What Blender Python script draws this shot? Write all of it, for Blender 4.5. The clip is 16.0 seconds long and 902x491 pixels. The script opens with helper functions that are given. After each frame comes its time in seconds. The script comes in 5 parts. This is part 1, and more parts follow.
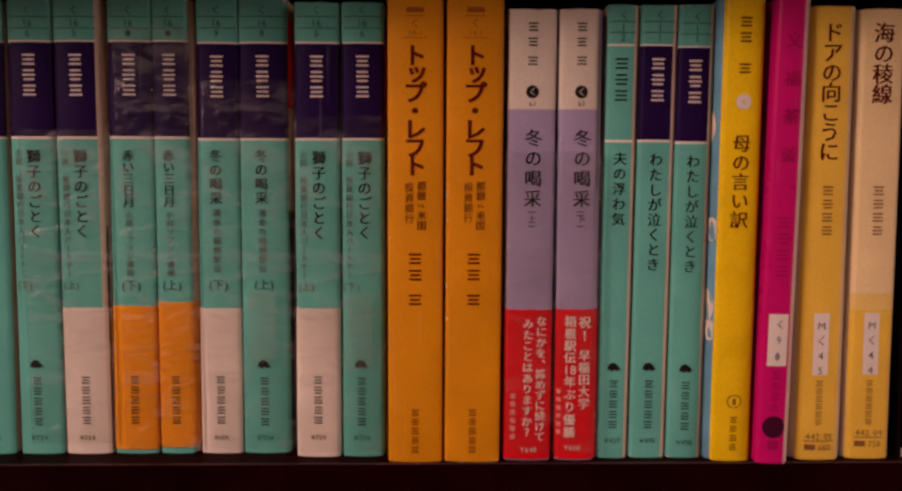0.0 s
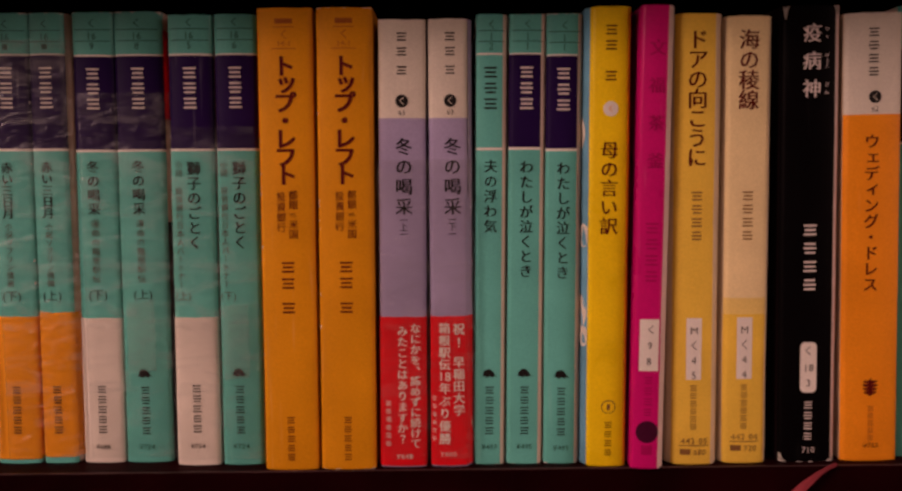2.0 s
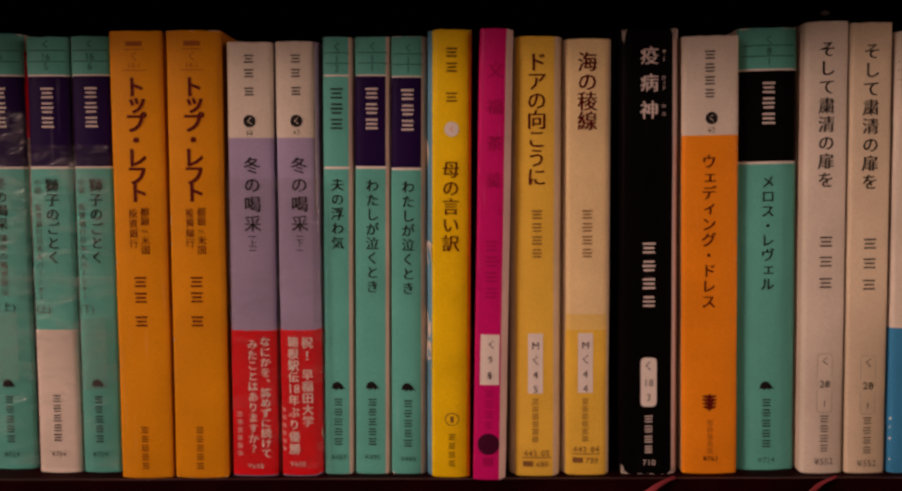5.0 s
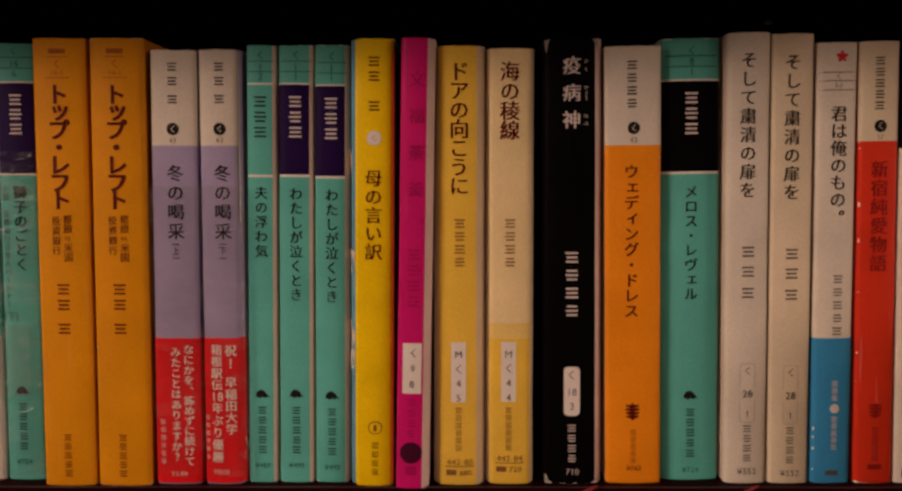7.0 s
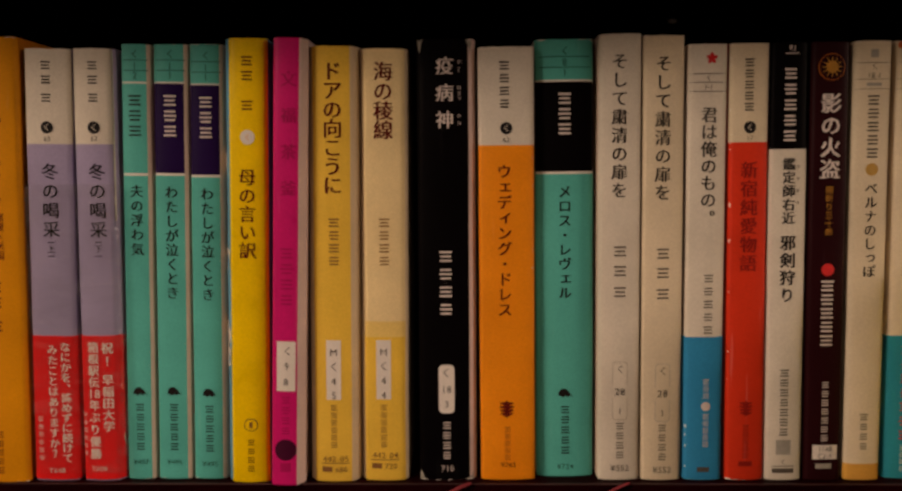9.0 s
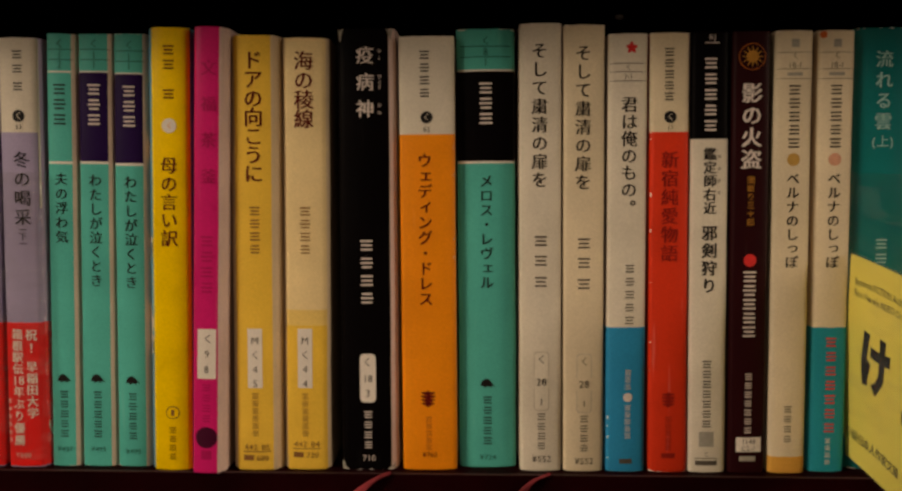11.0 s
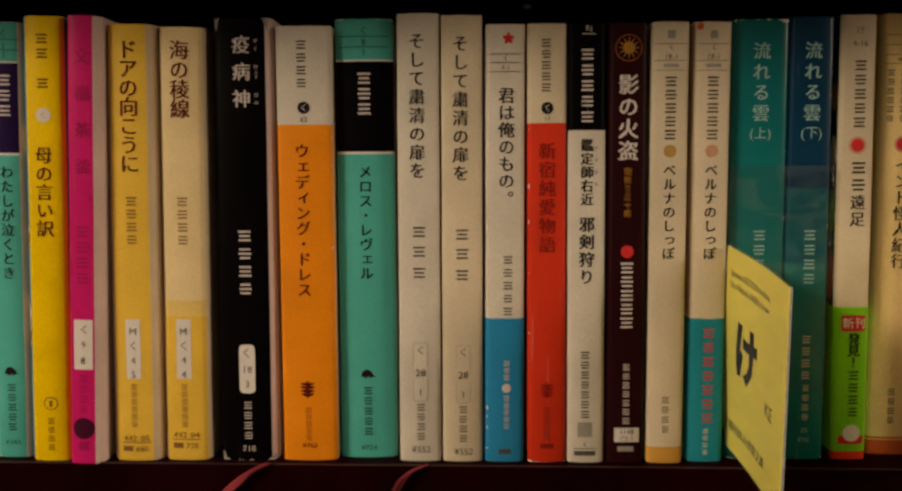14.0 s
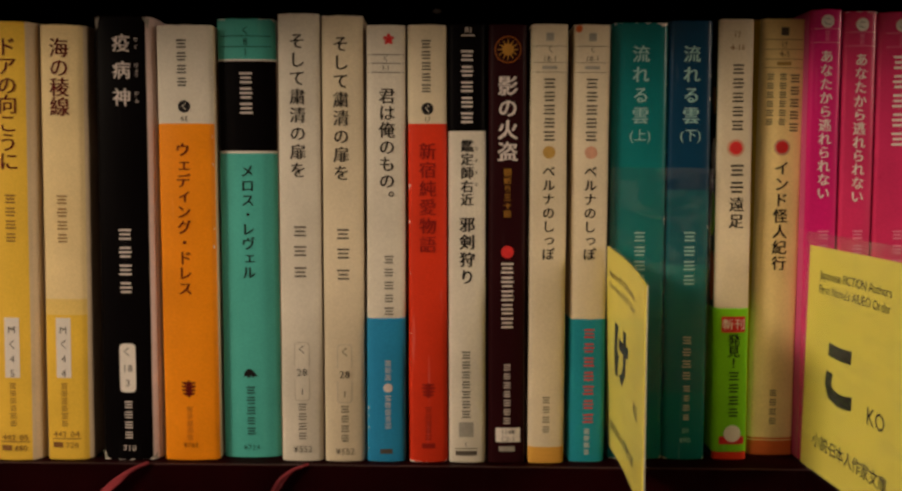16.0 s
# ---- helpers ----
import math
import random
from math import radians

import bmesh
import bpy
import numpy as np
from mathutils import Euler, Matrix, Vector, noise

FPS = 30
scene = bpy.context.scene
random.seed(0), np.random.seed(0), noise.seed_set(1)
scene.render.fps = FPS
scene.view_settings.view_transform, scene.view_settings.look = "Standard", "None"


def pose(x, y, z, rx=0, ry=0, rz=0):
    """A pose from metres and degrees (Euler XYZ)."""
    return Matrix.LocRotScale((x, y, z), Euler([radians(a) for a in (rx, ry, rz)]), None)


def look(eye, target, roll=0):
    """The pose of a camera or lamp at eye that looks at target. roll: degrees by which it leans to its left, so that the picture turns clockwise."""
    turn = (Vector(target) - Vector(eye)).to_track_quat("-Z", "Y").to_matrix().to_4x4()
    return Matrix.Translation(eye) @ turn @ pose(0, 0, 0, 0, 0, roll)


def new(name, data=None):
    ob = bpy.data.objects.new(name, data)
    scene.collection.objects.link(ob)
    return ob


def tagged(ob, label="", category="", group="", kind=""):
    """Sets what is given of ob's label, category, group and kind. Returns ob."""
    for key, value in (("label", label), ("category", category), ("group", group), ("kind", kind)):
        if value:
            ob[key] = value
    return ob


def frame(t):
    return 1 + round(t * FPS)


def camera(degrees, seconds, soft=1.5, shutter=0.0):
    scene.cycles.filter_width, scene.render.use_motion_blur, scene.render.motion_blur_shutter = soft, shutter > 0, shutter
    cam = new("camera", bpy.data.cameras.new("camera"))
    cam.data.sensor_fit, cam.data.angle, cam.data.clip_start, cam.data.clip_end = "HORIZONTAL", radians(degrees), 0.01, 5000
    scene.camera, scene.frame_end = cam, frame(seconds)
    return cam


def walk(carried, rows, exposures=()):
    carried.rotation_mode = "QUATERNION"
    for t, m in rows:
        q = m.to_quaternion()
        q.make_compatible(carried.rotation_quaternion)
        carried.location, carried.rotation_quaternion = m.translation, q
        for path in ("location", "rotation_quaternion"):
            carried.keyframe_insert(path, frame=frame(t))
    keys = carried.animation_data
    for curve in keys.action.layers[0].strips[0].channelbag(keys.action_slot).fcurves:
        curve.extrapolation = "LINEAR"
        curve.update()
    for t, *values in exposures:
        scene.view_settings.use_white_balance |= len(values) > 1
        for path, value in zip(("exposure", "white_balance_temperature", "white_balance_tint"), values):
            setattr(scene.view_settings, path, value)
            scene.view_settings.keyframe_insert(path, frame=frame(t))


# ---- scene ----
cam = camera(53.0, 16.0, soft=2.55)
PATH = [
    (0, (-0.01925, -0.29903, 1.19759), (-0.01931, -0.00025, 1.17054), -0.19),
    (0.5, (-0.01229, -0.30176, 1.19106), (-0.01031, -0.00238, 1.17179), -0.09),
    (1, (0.00501, -0.30326, 1.19951), (0.00322, -0.00432, 1.17432), -0.42),
    (1.5, (0.01478, -0.30433, 1.19299), (0.01320, -0.00499, 1.17307), -0.74),
    (2, (0.02454, -0.30137, 1.19632), (0.02304, -0.00229, 1.17300), -0.72),
    (2.5, (0.03237, -0.30109, 1.20013), (0.02935, -0.00212, 1.17554), -0.44),
    (3, (0.04333, -0.30362, 1.20201), (0.03853, -0.00467, 1.17739), -0.35),
    (3.5, (0.05249, -0.30502, 1.20203), (0.04704, -0.00619, 1.17613), -0.28),
    (4, (0.06320, -0.30731, 1.20219), (0.05829, -0.00838, 1.17728), -0.57),
    (6.5, (0.10036, -0.30881, 1.20373), (0.09288, -0.00983, 1.18013), -0.32),
    (7, (0.10682, -0.30814, 1.20420), (0.10171, -0.00904, 1.18145), -0.28),
    (7.5, (0.11808, -0.31048, 1.20248), (0.10978, -0.01125, 1.18258), -0.22),
    (8, (0.12767, -0.30899, 1.20628), (0.12010, -0.01000, 1.18284), -0.33),
    (8.5, (0.13668, -0.30887, 1.20433), (0.13230, -0.00973, 1.18212), -0.30),
    (9, (0.14694, -0.30955, 1.20724), (0.14471, -0.01068, 1.18126), -0.08),
    (9.5, (0.16041, -0.31168, 1.19947), (0.15230, -0.01247, 1.17928), 0.06),
    (12, (0.18437, -0.30851, 1.20050), (0.17943, -0.00966, 1.17472), 0.25),
    (12.5, (0.18932, -0.30806, 1.20167), (0.18619, -0.00932, 1.17443), 0.24),
    (13, (0.19798, -0.30786, 1.20153), (0.19474, -0.00911, 1.17429), 0.16),
    (13.5, (0.20699, -0.30810, 1.20095), (0.20333, -0.00932, 1.17423), 0.21),
    (14, (0.21760, -0.30892, 1.20080), (0.21389, -0.01010, 1.17455), 0.26),
    (14.5, (0.22606, -0.30901, 1.20176), (0.22391, -0.01008, 1.17647), 0.12),
    (15, (0.23653, -0.30961, 1.20141), (0.23569, -0.01068, 1.17604), 0.17),
    (15.5, (0.24504, -0.31003, 1.20073), (0.24557, -0.01105, 1.17607), 0.32),
    (16, (0.25315, -0.31015, 1.19736), (0.25465, -0.01101, 1.17475), 0.63),
]
EXPOSURES = [(0.0, -0.3, 7180, 53), (4.0, -0.35, 7200, 49), (6.5, -0.33, 7100, 35), (8.5, -0.28, 7000, 24), (9.5, -0.26, 6960, 16), (12.5, -0.16, 6900, 7), (16.0, -0.04, 6730, 8)]
walk(cam, [(t, look(eye, target, roll)) for t, eye, target, roll in PATH], EXPOSURES)

SHELF = 1.0975  # top of the shelf board
MM = 0.001

# ---- light: a dim warm room, a broad ceiling panel above and behind the viewer, and two unseen fill lamps added at the sides, one at the ceiling ----
world = bpy.data.worlds.new("room_air")
world.use_nodes = True
world.node_tree.nodes["Background"].inputs[0].default_value = (1.0, 0.75, 0.6, 1)
world.node_tree.nodes["Background"].inputs[1].default_value = 0.004
scene.world = world


def area_lamp(name, eye, target, size_x, size_y, watts, colour):
    data = bpy.data.lights.new(name, "AREA")
    data.shape, data.size, data.size_y, data.energy, data.color = "RECTANGLE", size_x, size_y, watts, colour
    ob = new(name, data)
    ob.matrix_world = look(eye, target)
    return ob


area_lamp("ceiling_panel_lamp", (-0.85, -1.6, 2.40), (-0.85, -1.6, 0.0), 2.4, 1.7, 12.0, (1.0, 0.80, 0.62))
# unseen fill lamps, added to brighten the index cards and the book sides
area_lamp("side_fill_lamp", (-2.0, -1.5, 2.40), (0.30, -0.03, 1.14), 0.7, 0.7, 92.0, (1.0, 0.81, 0.62))
area_lamp("side_fill_lamp", (2.7, -0.9, 1.95), (0.10, -0.03, 1.14), 0.8, 0.9, 36.0, (1.0, 0.80, 0.62))

# ---- materials ----
MATS = {}


def shader(name):
    m = bpy.data.materials.new(name)
    m.use_nodes = True
    nt = m.node_tree
    return m, nt, nt.nodes["Principled BSDF"], nt.nodes.new, nt.links.new


def paper(name, rgb, rough=0.45, coat=0.0, mottle=0.12, scuff=0.05, bump=0.12, spec=0.13):
    """Printed paper: slow fading, fine fibre and faint scuffs, different on every piece."""
    m, nt, p, node, link = shader(name)
    co, info, add = node("ShaderNodeTexCoord"), node("ShaderNodeObjectInfo"), node("ShaderNodeVectorMath")
    scale = node("ShaderNodeVectorMath")
    scale.operation = "SCALE"
    scale.inputs[0].default_value = (7.0, 3.0, 5.0)
    link(info.outputs["Random"], scale.inputs["Scale"])
    link(co.outputs["Object"], add.inputs[0])
    link(scale.outputs[0], add.inputs[1])
    slow, fine, streak = node("ShaderNodeTexNoise"), node("ShaderNodeTexNoise"), node("ShaderNodeTexNoise")
    slow.inputs["Scale"].default_value, slow.inputs["Detail"].default_value = 38, 3
    fine.inputs["Scale"].default_value, fine.inputs["Detail"].default_value = 1500, 4
    link(add.outputs[0], slow.inputs["Vector"])
    link(add.outputs[0], fine.inputs["Vector"])
    stretch = node("ShaderNodeMapping")
    stretch.inputs["Scale"].default_value = (420, 420, 26)
    link(add.outputs[0], stretch.inputs["Vector"])
    link(stretch.outputs[0], streak.inputs["Vector"])
    streak.inputs["Scale"].default_value, streak.inputs["Detail"].default_value = 1.0, 5
    tone = node("ShaderNodeMapRange")
    tone.inputs["From Min"].default_value, tone.inputs["From Max"].default_value = 0.3, 0.7
    tone.inputs["To Min"].default_value, tone.inputs["To Max"].default_value = 1 - mottle, 1 + mottle * 0.6
    link(slow.outputs["Fac"], tone.inputs["Value"])
    fleck = node("ShaderNodeMapRange")
    fleck.inputs["From Min"].default_value, fleck.inputs["From Max"].default_value = 0.35, 0.7
    fleck.inputs["To Min"].default_value, fleck.inputs["To Max"].default_value = 0.94, 1.05
    link(fine.outputs["Fac"], fleck.inputs["Value"])
    times = node("ShaderNodeMath")
    times.operation = "MULTIPLY"
    link(tone.outputs[0], times.inputs[0])
    link(fleck.outputs[0], times.inputs[1])
    tint = node("ShaderNodeVectorMath")
    tint.operation = "SCALE"
    tint.inputs[0].default_value = rgb
    link(times.outputs[0], tint.inputs["Scale"])
    worn = node("ShaderNodeMapRange")
    worn.inputs["From Min"].default_value, worn.inputs["From Max"].default_value = 0.66, 0.78
    worn.inputs["To Max"].default_value = scuff * 4
    link(streak.outputs["Fac"], worn.inputs["Value"])
    mix = node("ShaderNodeMix")
    mix.data_type = "RGBA"
    link(worn.outputs[0], mix.inputs["Factor"])
    link(tint.outputs[0], mix.inputs["A"])
    mix.inputs["B"].default_value = (*[min(1, 0.25 + 0.7 * c) for c in rgb], 1)
    link(mix.outputs["Result"], p.inputs["Base Color"])
    gloss = node("ShaderNodeMapRange")
    gloss.inputs["To Min"].default_value, gloss.inputs["To Max"].default_value = rough - 0.08, rough + 0.12
    link(slow.outputs["Fac"], gloss.inputs["Value"])
    link(gloss.outputs[0], p.inputs["Roughness"])
    p.inputs["Coat Weight"].default_value, p.inputs["Coat Roughness"].default_value = coat * 0.6, 0.2
    p.inputs["Specular IOR Level"].default_value = spec
    b = node("ShaderNodeBump")
    b.inputs["Strength"].default_value, b.inputs["Distance"].default_value = bump, 0.0004
    link(streak.outputs["Fac"], b.inputs["Height"])
    link(b.outputs[0], p.inputs["Normal"])
    MATS[name] = m
    return m


def ink(name, rgb, rough=0.5):
    """Printing ink, a little uneven."""
    m, nt, p, node, link = shader(name)
    co, n, r = node("ShaderNodeTexCoord"), node("ShaderNodeTexNoise"), node("ShaderNodeMapRange")
    n.inputs["Scale"].default_value = 600
    link(co.outputs["Object"], n.inputs["Vector"])
    r.inputs["To Min"].default_value, r.inputs["To Max"].default_value = 0.75, 1.2
    link(n.outputs["Fac"], r.inputs["Value"])
    t = node("ShaderNodeVectorMath")
    t.operation = "SCALE"
    t.inputs[0].default_value = rgb
    link(r.outputs[0], t.inputs["Scale"])
    link(t.outputs[0], p.inputs["Base Color"])
    p.inputs["Roughness"].default_value = rough
    p.inputs["Specular IOR Level"].default_value = 0.15
    MATS[name] = m
    return m


paper("teal", (0.082, 0.455, 0.395), 0.42, 0.15)
paper("navy", (0.016, 0.004, 0.05), 0.42, 0.0, spec=0.08)
paper("black", (0.002, 0.0012, 0.0016), 0.42, scuff=0.006, spec=0.04)
paper("maroon_black", (0.020, 0.0025, 0.004), 0.4, scuff=0.01, spec=0.08)
paper("orange", (0.70, 0.275, 0.003), 0.55)
paper("orange_bright", (0.86, 0.27, 0.008), 0.5, 0.1)
paper("lavender", (0.345, 0.30, 0.465), 0.4, 0.2)
paper("cream", (0.66, 0.605, 0.51), 0.5)
paper("cream_warm", (0.65, 0.555, 0.40), 0.5)
paper("cream_gold", (0.86, 0.66, 0.29), 0.45, 0.1)
paper("yellow", (0.90, 0.60, 0.003), 0.28, 0.4)
paper("magenta", (0.62, 0.012, 0.16), 0.28, 0.4)
paper("pink_red", (0.62, 0.03, 0.13), 0.3, 0.4)
paper("amber", (0.79, 0.50, 0.06), 0.5, 0.05)
paper("amber_mid", (0.79, 0.56, 0.17), 0.5, 0.05)
paper("amber_pale", (0.80, 0.625, 0.33), 0.5, 0.05)
paper("red", (0.66, 0.038, 0.012), 0.5, scuff=0.12)
paper("red_foot", (0.62, 0.13, 0.03), 0.5)
paper("tan_orange", (0.62, 0.32, 0.06), 0.5)
paper("deep_teal", (0.004, 0.16, 0.165), 0.3, 0.35)
paper("deep_mid", (0.005, 0.10, 0.13), 0.3, 0.35)
paper("deep_blue", (0.003, 0.042, 0.095), 0.3, 0.25)
paper("rule_white", (0.74, 0.68, 0.62), 0.5, mottle=0.05, scuff=0)
paper("rule_pink", (0.72, 0.22, 0.34), 0.5, mottle=0.05, scuff=0)
paper("cover_cream", (0.62, 0.50, 0.40), 0.5)
paper("cover_buff", (0.62, 0.49, 0.33), 0.5)
paper("cover_orange", (0.60, 0.20, 0.01), 0.55)
paper("cover_lavender", (0.36, 0.30, 0.46), 0.45, 0.1)
paper("cover_sky", (0.12, 0.36, 0.50), 0.4, 0.2, mottle=0.35)
paper("cover_blush", (0.66, 0.50, 0.46), 0.5)
paper("cover_red", (0.50, 0.05, 0.03), 0.5)
paper("cover_dark", (0.008, 0.003, 0.004), 0.5, spec=0.08)
paper("cover_deep", (0.01, 0.08, 0.09), 0.4, 0.2)
paper("cover_green", (0.02, 0.06, 0.03), 0.4, 0.2, mottle=0.7)
paper("cover_yellow", (0.70, 0.42, 0.03), 0.4, 0.2)
paper("cover_pink", (0.56, 0.08, 0.22), 0.35, 0.3)
paper("band_cream", (0.72, 0.645, 0.565), 0.5, scuff=0.02)
paper("band_orange", (0.80, 0.29, 0.012), 0.45, 0.1)
paper("band_red", (0.74, 0.014, 0.014), 0.4, 0.25)
paper("band_blue", (0.022, 0.25, 0.49), 0.45, 0.1)
paper("band_turquoise", (0.014, 0.25, 0.33), 0.45, 0.1)
paper("band_green", (0.20, 0.58, 0.015), 0.45, 0.1)
paper("page_edge", (0.55, 0.43, 0.28), 0.8, mottle=0.2, scuff=0, bump=0.5)
paper("card_yellow", (0.96, 0.86, 0.16), 0.4, 0.3, mottle=0.06, scuff=0, bump=0.03)


def let_through(name, share, rgb):
    """Thin paper lets part of the light through."""
    nt = MATS[name].node_tree
    t, mix = nt.nodes.new("ShaderNodeBsdfTranslucent"), nt.nodes.new("ShaderNodeMixShader")
    t.inputs["Color"].default_value, mix.inputs["Fac"].default_value = (*rgb, 1), share
    nt.links.new(nt.nodes["Principled BSDF"].outputs[0], mix.inputs[1])
    nt.links.new(t.outputs[0], mix.inputs[2])
    nt.links.new(mix.outputs[0], nt.nodes["Material Output"].inputs["Surface"])


let_through("card_yellow", 0.14, (0.98, 0.88, 0.18))
paper("shelf_wood", (0.011, 0.0005, 0.0012), 0.5, mottle=0.4, scuff=0.002, bump=0.2, spec=0.02)
paper("edge_lip", (0.06, 0.028, 0.028), 0.4, mottle=0.5, spec=0.1)
# panel colour near black: shade of the space behind the books is put in
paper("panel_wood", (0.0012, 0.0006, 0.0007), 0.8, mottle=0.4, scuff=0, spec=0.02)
paper("wall_paint", (0.25, 0.215, 0.19), 0.8, mottle=0.1, scuff=0)
paper("floor_board", (0.05, 0.03, 0.022), 0.5, mottle=0.3, scuff=0)
paper("ceiling_paint", (0.5, 0.45, 0.4), 0.8, mottle=0.06, scuff=0)
paper("cord_red", (0.24, 0.035, 0.045), 0.8, mottle=0.8, scuff=0.12, bump=1.0, spec=0.08)
ink("ink", (0.012, 0.010, 0.010))
ink("soft_ink", (0.035, 0.030, 0.025))
ink("teal_ink", (0.018, 0.10, 0.075))
ink("dim_ink", (0.09, 0.075, 0.06))
ink("pale_ink", (0.66, 0.58, 0.54))
ink("band_ink", (0.80, 0.72, 0.66))
ink("sky_ink", (0.30, 0.52, 0.50))
ink("brown_ink", (0.11, 0.006, 0.003))
ink("umber_ink", (0.22, 0.10, 0.03))
ink("rust_ink", (0.38, 0.10, 0.012))
ink("plum_ink", (0.40, 0.007, 0.095))
ink("plum_dark", (0.055, 0.003, 0.022))
ink("maroon_ink", (0.26, 0.012, 0.008))
ink("red_ink", (0.60, 0.03, 0.03))
ink("faint_ink", (0.46, 0.41, 0.33))
ink("grey_ink", (0.32, 0.30, 0.26))
ink("gold_ink", (0.42, 0.20, 0.03))
ink("tan_ink", (0.45, 0.27, 0.07))
ink("rose_ink", (0.58, 0.30, 0.20))


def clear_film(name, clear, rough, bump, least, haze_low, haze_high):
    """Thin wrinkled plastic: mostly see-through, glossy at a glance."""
    m, nt, p, node, link = shader(name)
    nt.nodes.remove(p)
    co, n, b = node("ShaderNodeTexCoord"), node("ShaderNodeTexNoise"), node("ShaderNodeBump")
    stretch = node("ShaderNodeMapping")
    stretch.inputs["Scale"].default_value = (60, 60, 150)
    stretch.inputs["Rotation"].default_value = (0, 0.5, 0)
    link(co.outputs["Object"], stretch.inputs["Vector"])
    link(stretch.outputs[0], n.inputs["Vector"])
    n.inputs["Scale"].default_value, n.inputs["Detail"].default_value, n.inputs["Distortion"].default_value = 1.0, 3, 1.5
    b.inputs["Strength"].default_value, b.inputs["Distance"].default_value = bump, 0.002
    link(n.outputs["Fac"], b.inputs["Height"])
    see, shine, mix = node("ShaderNodeBsdfTransparent"), node("ShaderNodeBsdfGlossy"), node("ShaderNodeMixShader")
    see.inputs["Color"].default_value = (0.96, 0.96, 0.95, 1)
    shine.inputs["Roughness"].default_value = rough
    link(b.outputs[0], shine.inputs["Normal"])
    fr, edge = node("ShaderNodeLayerWeight"), node("ShaderNodeMath")
    link(b.outputs[0], fr.inputs["Normal"])
    edge.operation, edge.inputs[1].default_value = "POWER", 4.0
    link(fr.outputs["Facing"], edge.inputs[0])
    boost = node("ShaderNodeMath")
    boost.operation, boost.inputs[1].default_value, boost.inputs[2].default_value = "MULTIPLY_ADD", clear, least
    link(edge.outputs[0], boost.inputs[0])
    link(boost.outputs[0], mix.inputs["Fac"])
    link(see.outputs[0], mix.inputs[1])
    link(shine.outputs[0], mix.inputs[2])
    # diffuse haze in slanted streaks: painted reflections on the wraps, frosting on the sleeves
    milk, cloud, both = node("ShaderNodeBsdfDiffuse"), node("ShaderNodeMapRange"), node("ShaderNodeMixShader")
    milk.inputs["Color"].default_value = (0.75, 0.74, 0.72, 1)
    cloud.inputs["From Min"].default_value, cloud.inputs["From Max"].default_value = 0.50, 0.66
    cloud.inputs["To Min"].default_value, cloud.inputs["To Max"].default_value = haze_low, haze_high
    slant, haze_streaks = node("ShaderNodeMapping"), node("ShaderNodeTexNoise")
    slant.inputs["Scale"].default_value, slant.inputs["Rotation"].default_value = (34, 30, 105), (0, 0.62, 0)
    haze_streaks.inputs["Scale"].default_value, haze_streaks.inputs["Detail"].default_value, haze_streaks.inputs["Distortion"].default_value = 1.0, 2, 2.2
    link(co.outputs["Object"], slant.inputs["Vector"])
    link(slant.outputs[0], haze_streaks.inputs["Vector"])
    link(haze_streaks.outputs["Fac"], cloud.inputs["Value"])
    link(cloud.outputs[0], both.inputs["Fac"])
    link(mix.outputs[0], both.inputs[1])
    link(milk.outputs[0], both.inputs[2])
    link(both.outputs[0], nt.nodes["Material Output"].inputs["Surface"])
    MATS[name] = m
    return m


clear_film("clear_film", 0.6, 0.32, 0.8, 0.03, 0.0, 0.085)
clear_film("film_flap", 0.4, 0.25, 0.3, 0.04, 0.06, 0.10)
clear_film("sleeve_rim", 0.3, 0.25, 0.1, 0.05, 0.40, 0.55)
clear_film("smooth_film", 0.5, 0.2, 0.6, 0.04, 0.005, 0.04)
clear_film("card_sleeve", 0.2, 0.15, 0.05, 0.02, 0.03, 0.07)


# ---- building helpers ----
def part(name, bm, materials, parent=None, label=""):
    me = bpy.data.meshes.new(name)
    bm.to_mesh(me)
    bm.free()
    for key in [materials] if isinstance(materials, str) else materials:
        me.materials.append(MATS[key])
    ob = new(name, me)
    ob.parent = parent
    return tagged(ob, label)


def thing(name, m, label, category, group="", kind=""):
    ob = new(name)
    ob.empty_display_size = 0.02
    ob.matrix_world = m
    return tagged(ob, label, category, group, kind)


def box(bm, x0, x1, y0, y1, z0, z1, bevel=0.0):
    got = bmesh.ops.create_cube(bm, size=1)
    for v in got["verts"]:
        v.co = Vector(((x0 + x1) / 2 + v.co.x * (x1 - x0), (y0 + y1) / 2 + v.co.y * (y1 - y0), (z0 + z1) / 2 + v.co.z * (z1 - z0)))
    if bevel:
        edges = list({e for v in got["verts"] for e in v.link_edges})
        bmesh.ops.bevel(bm, geom=edges, offset=bevel, segments=2, affect="EDGES", profile=0.5)
    return bm


# ---- the setting ----
def slab(name, x0, x1, y0, y1, z0, z1, mat, label, category):
    return tagged(part(name, box(bmesh.new(), x0, x1, y0, y1, z0, z1), mat), label, category, kind="structure")


slab("floor", -2.5, 3.0, -3.0, 0.24, -0.1, 0.0, "floor_board", "dark wooden floor of a dim room", "floor")
slab("ceiling", -2.5, 3.0, -3.0, 0.24, 2.45, 2.55, "ceiling_paint", "plain pale ceiling of a dim room", "ceiling")
slab("wall_north", -2.5, 3.0, 0.14, 0.24, 0.0, 2.45, "wall_paint", "plain wall behind the bookcase", "wall")
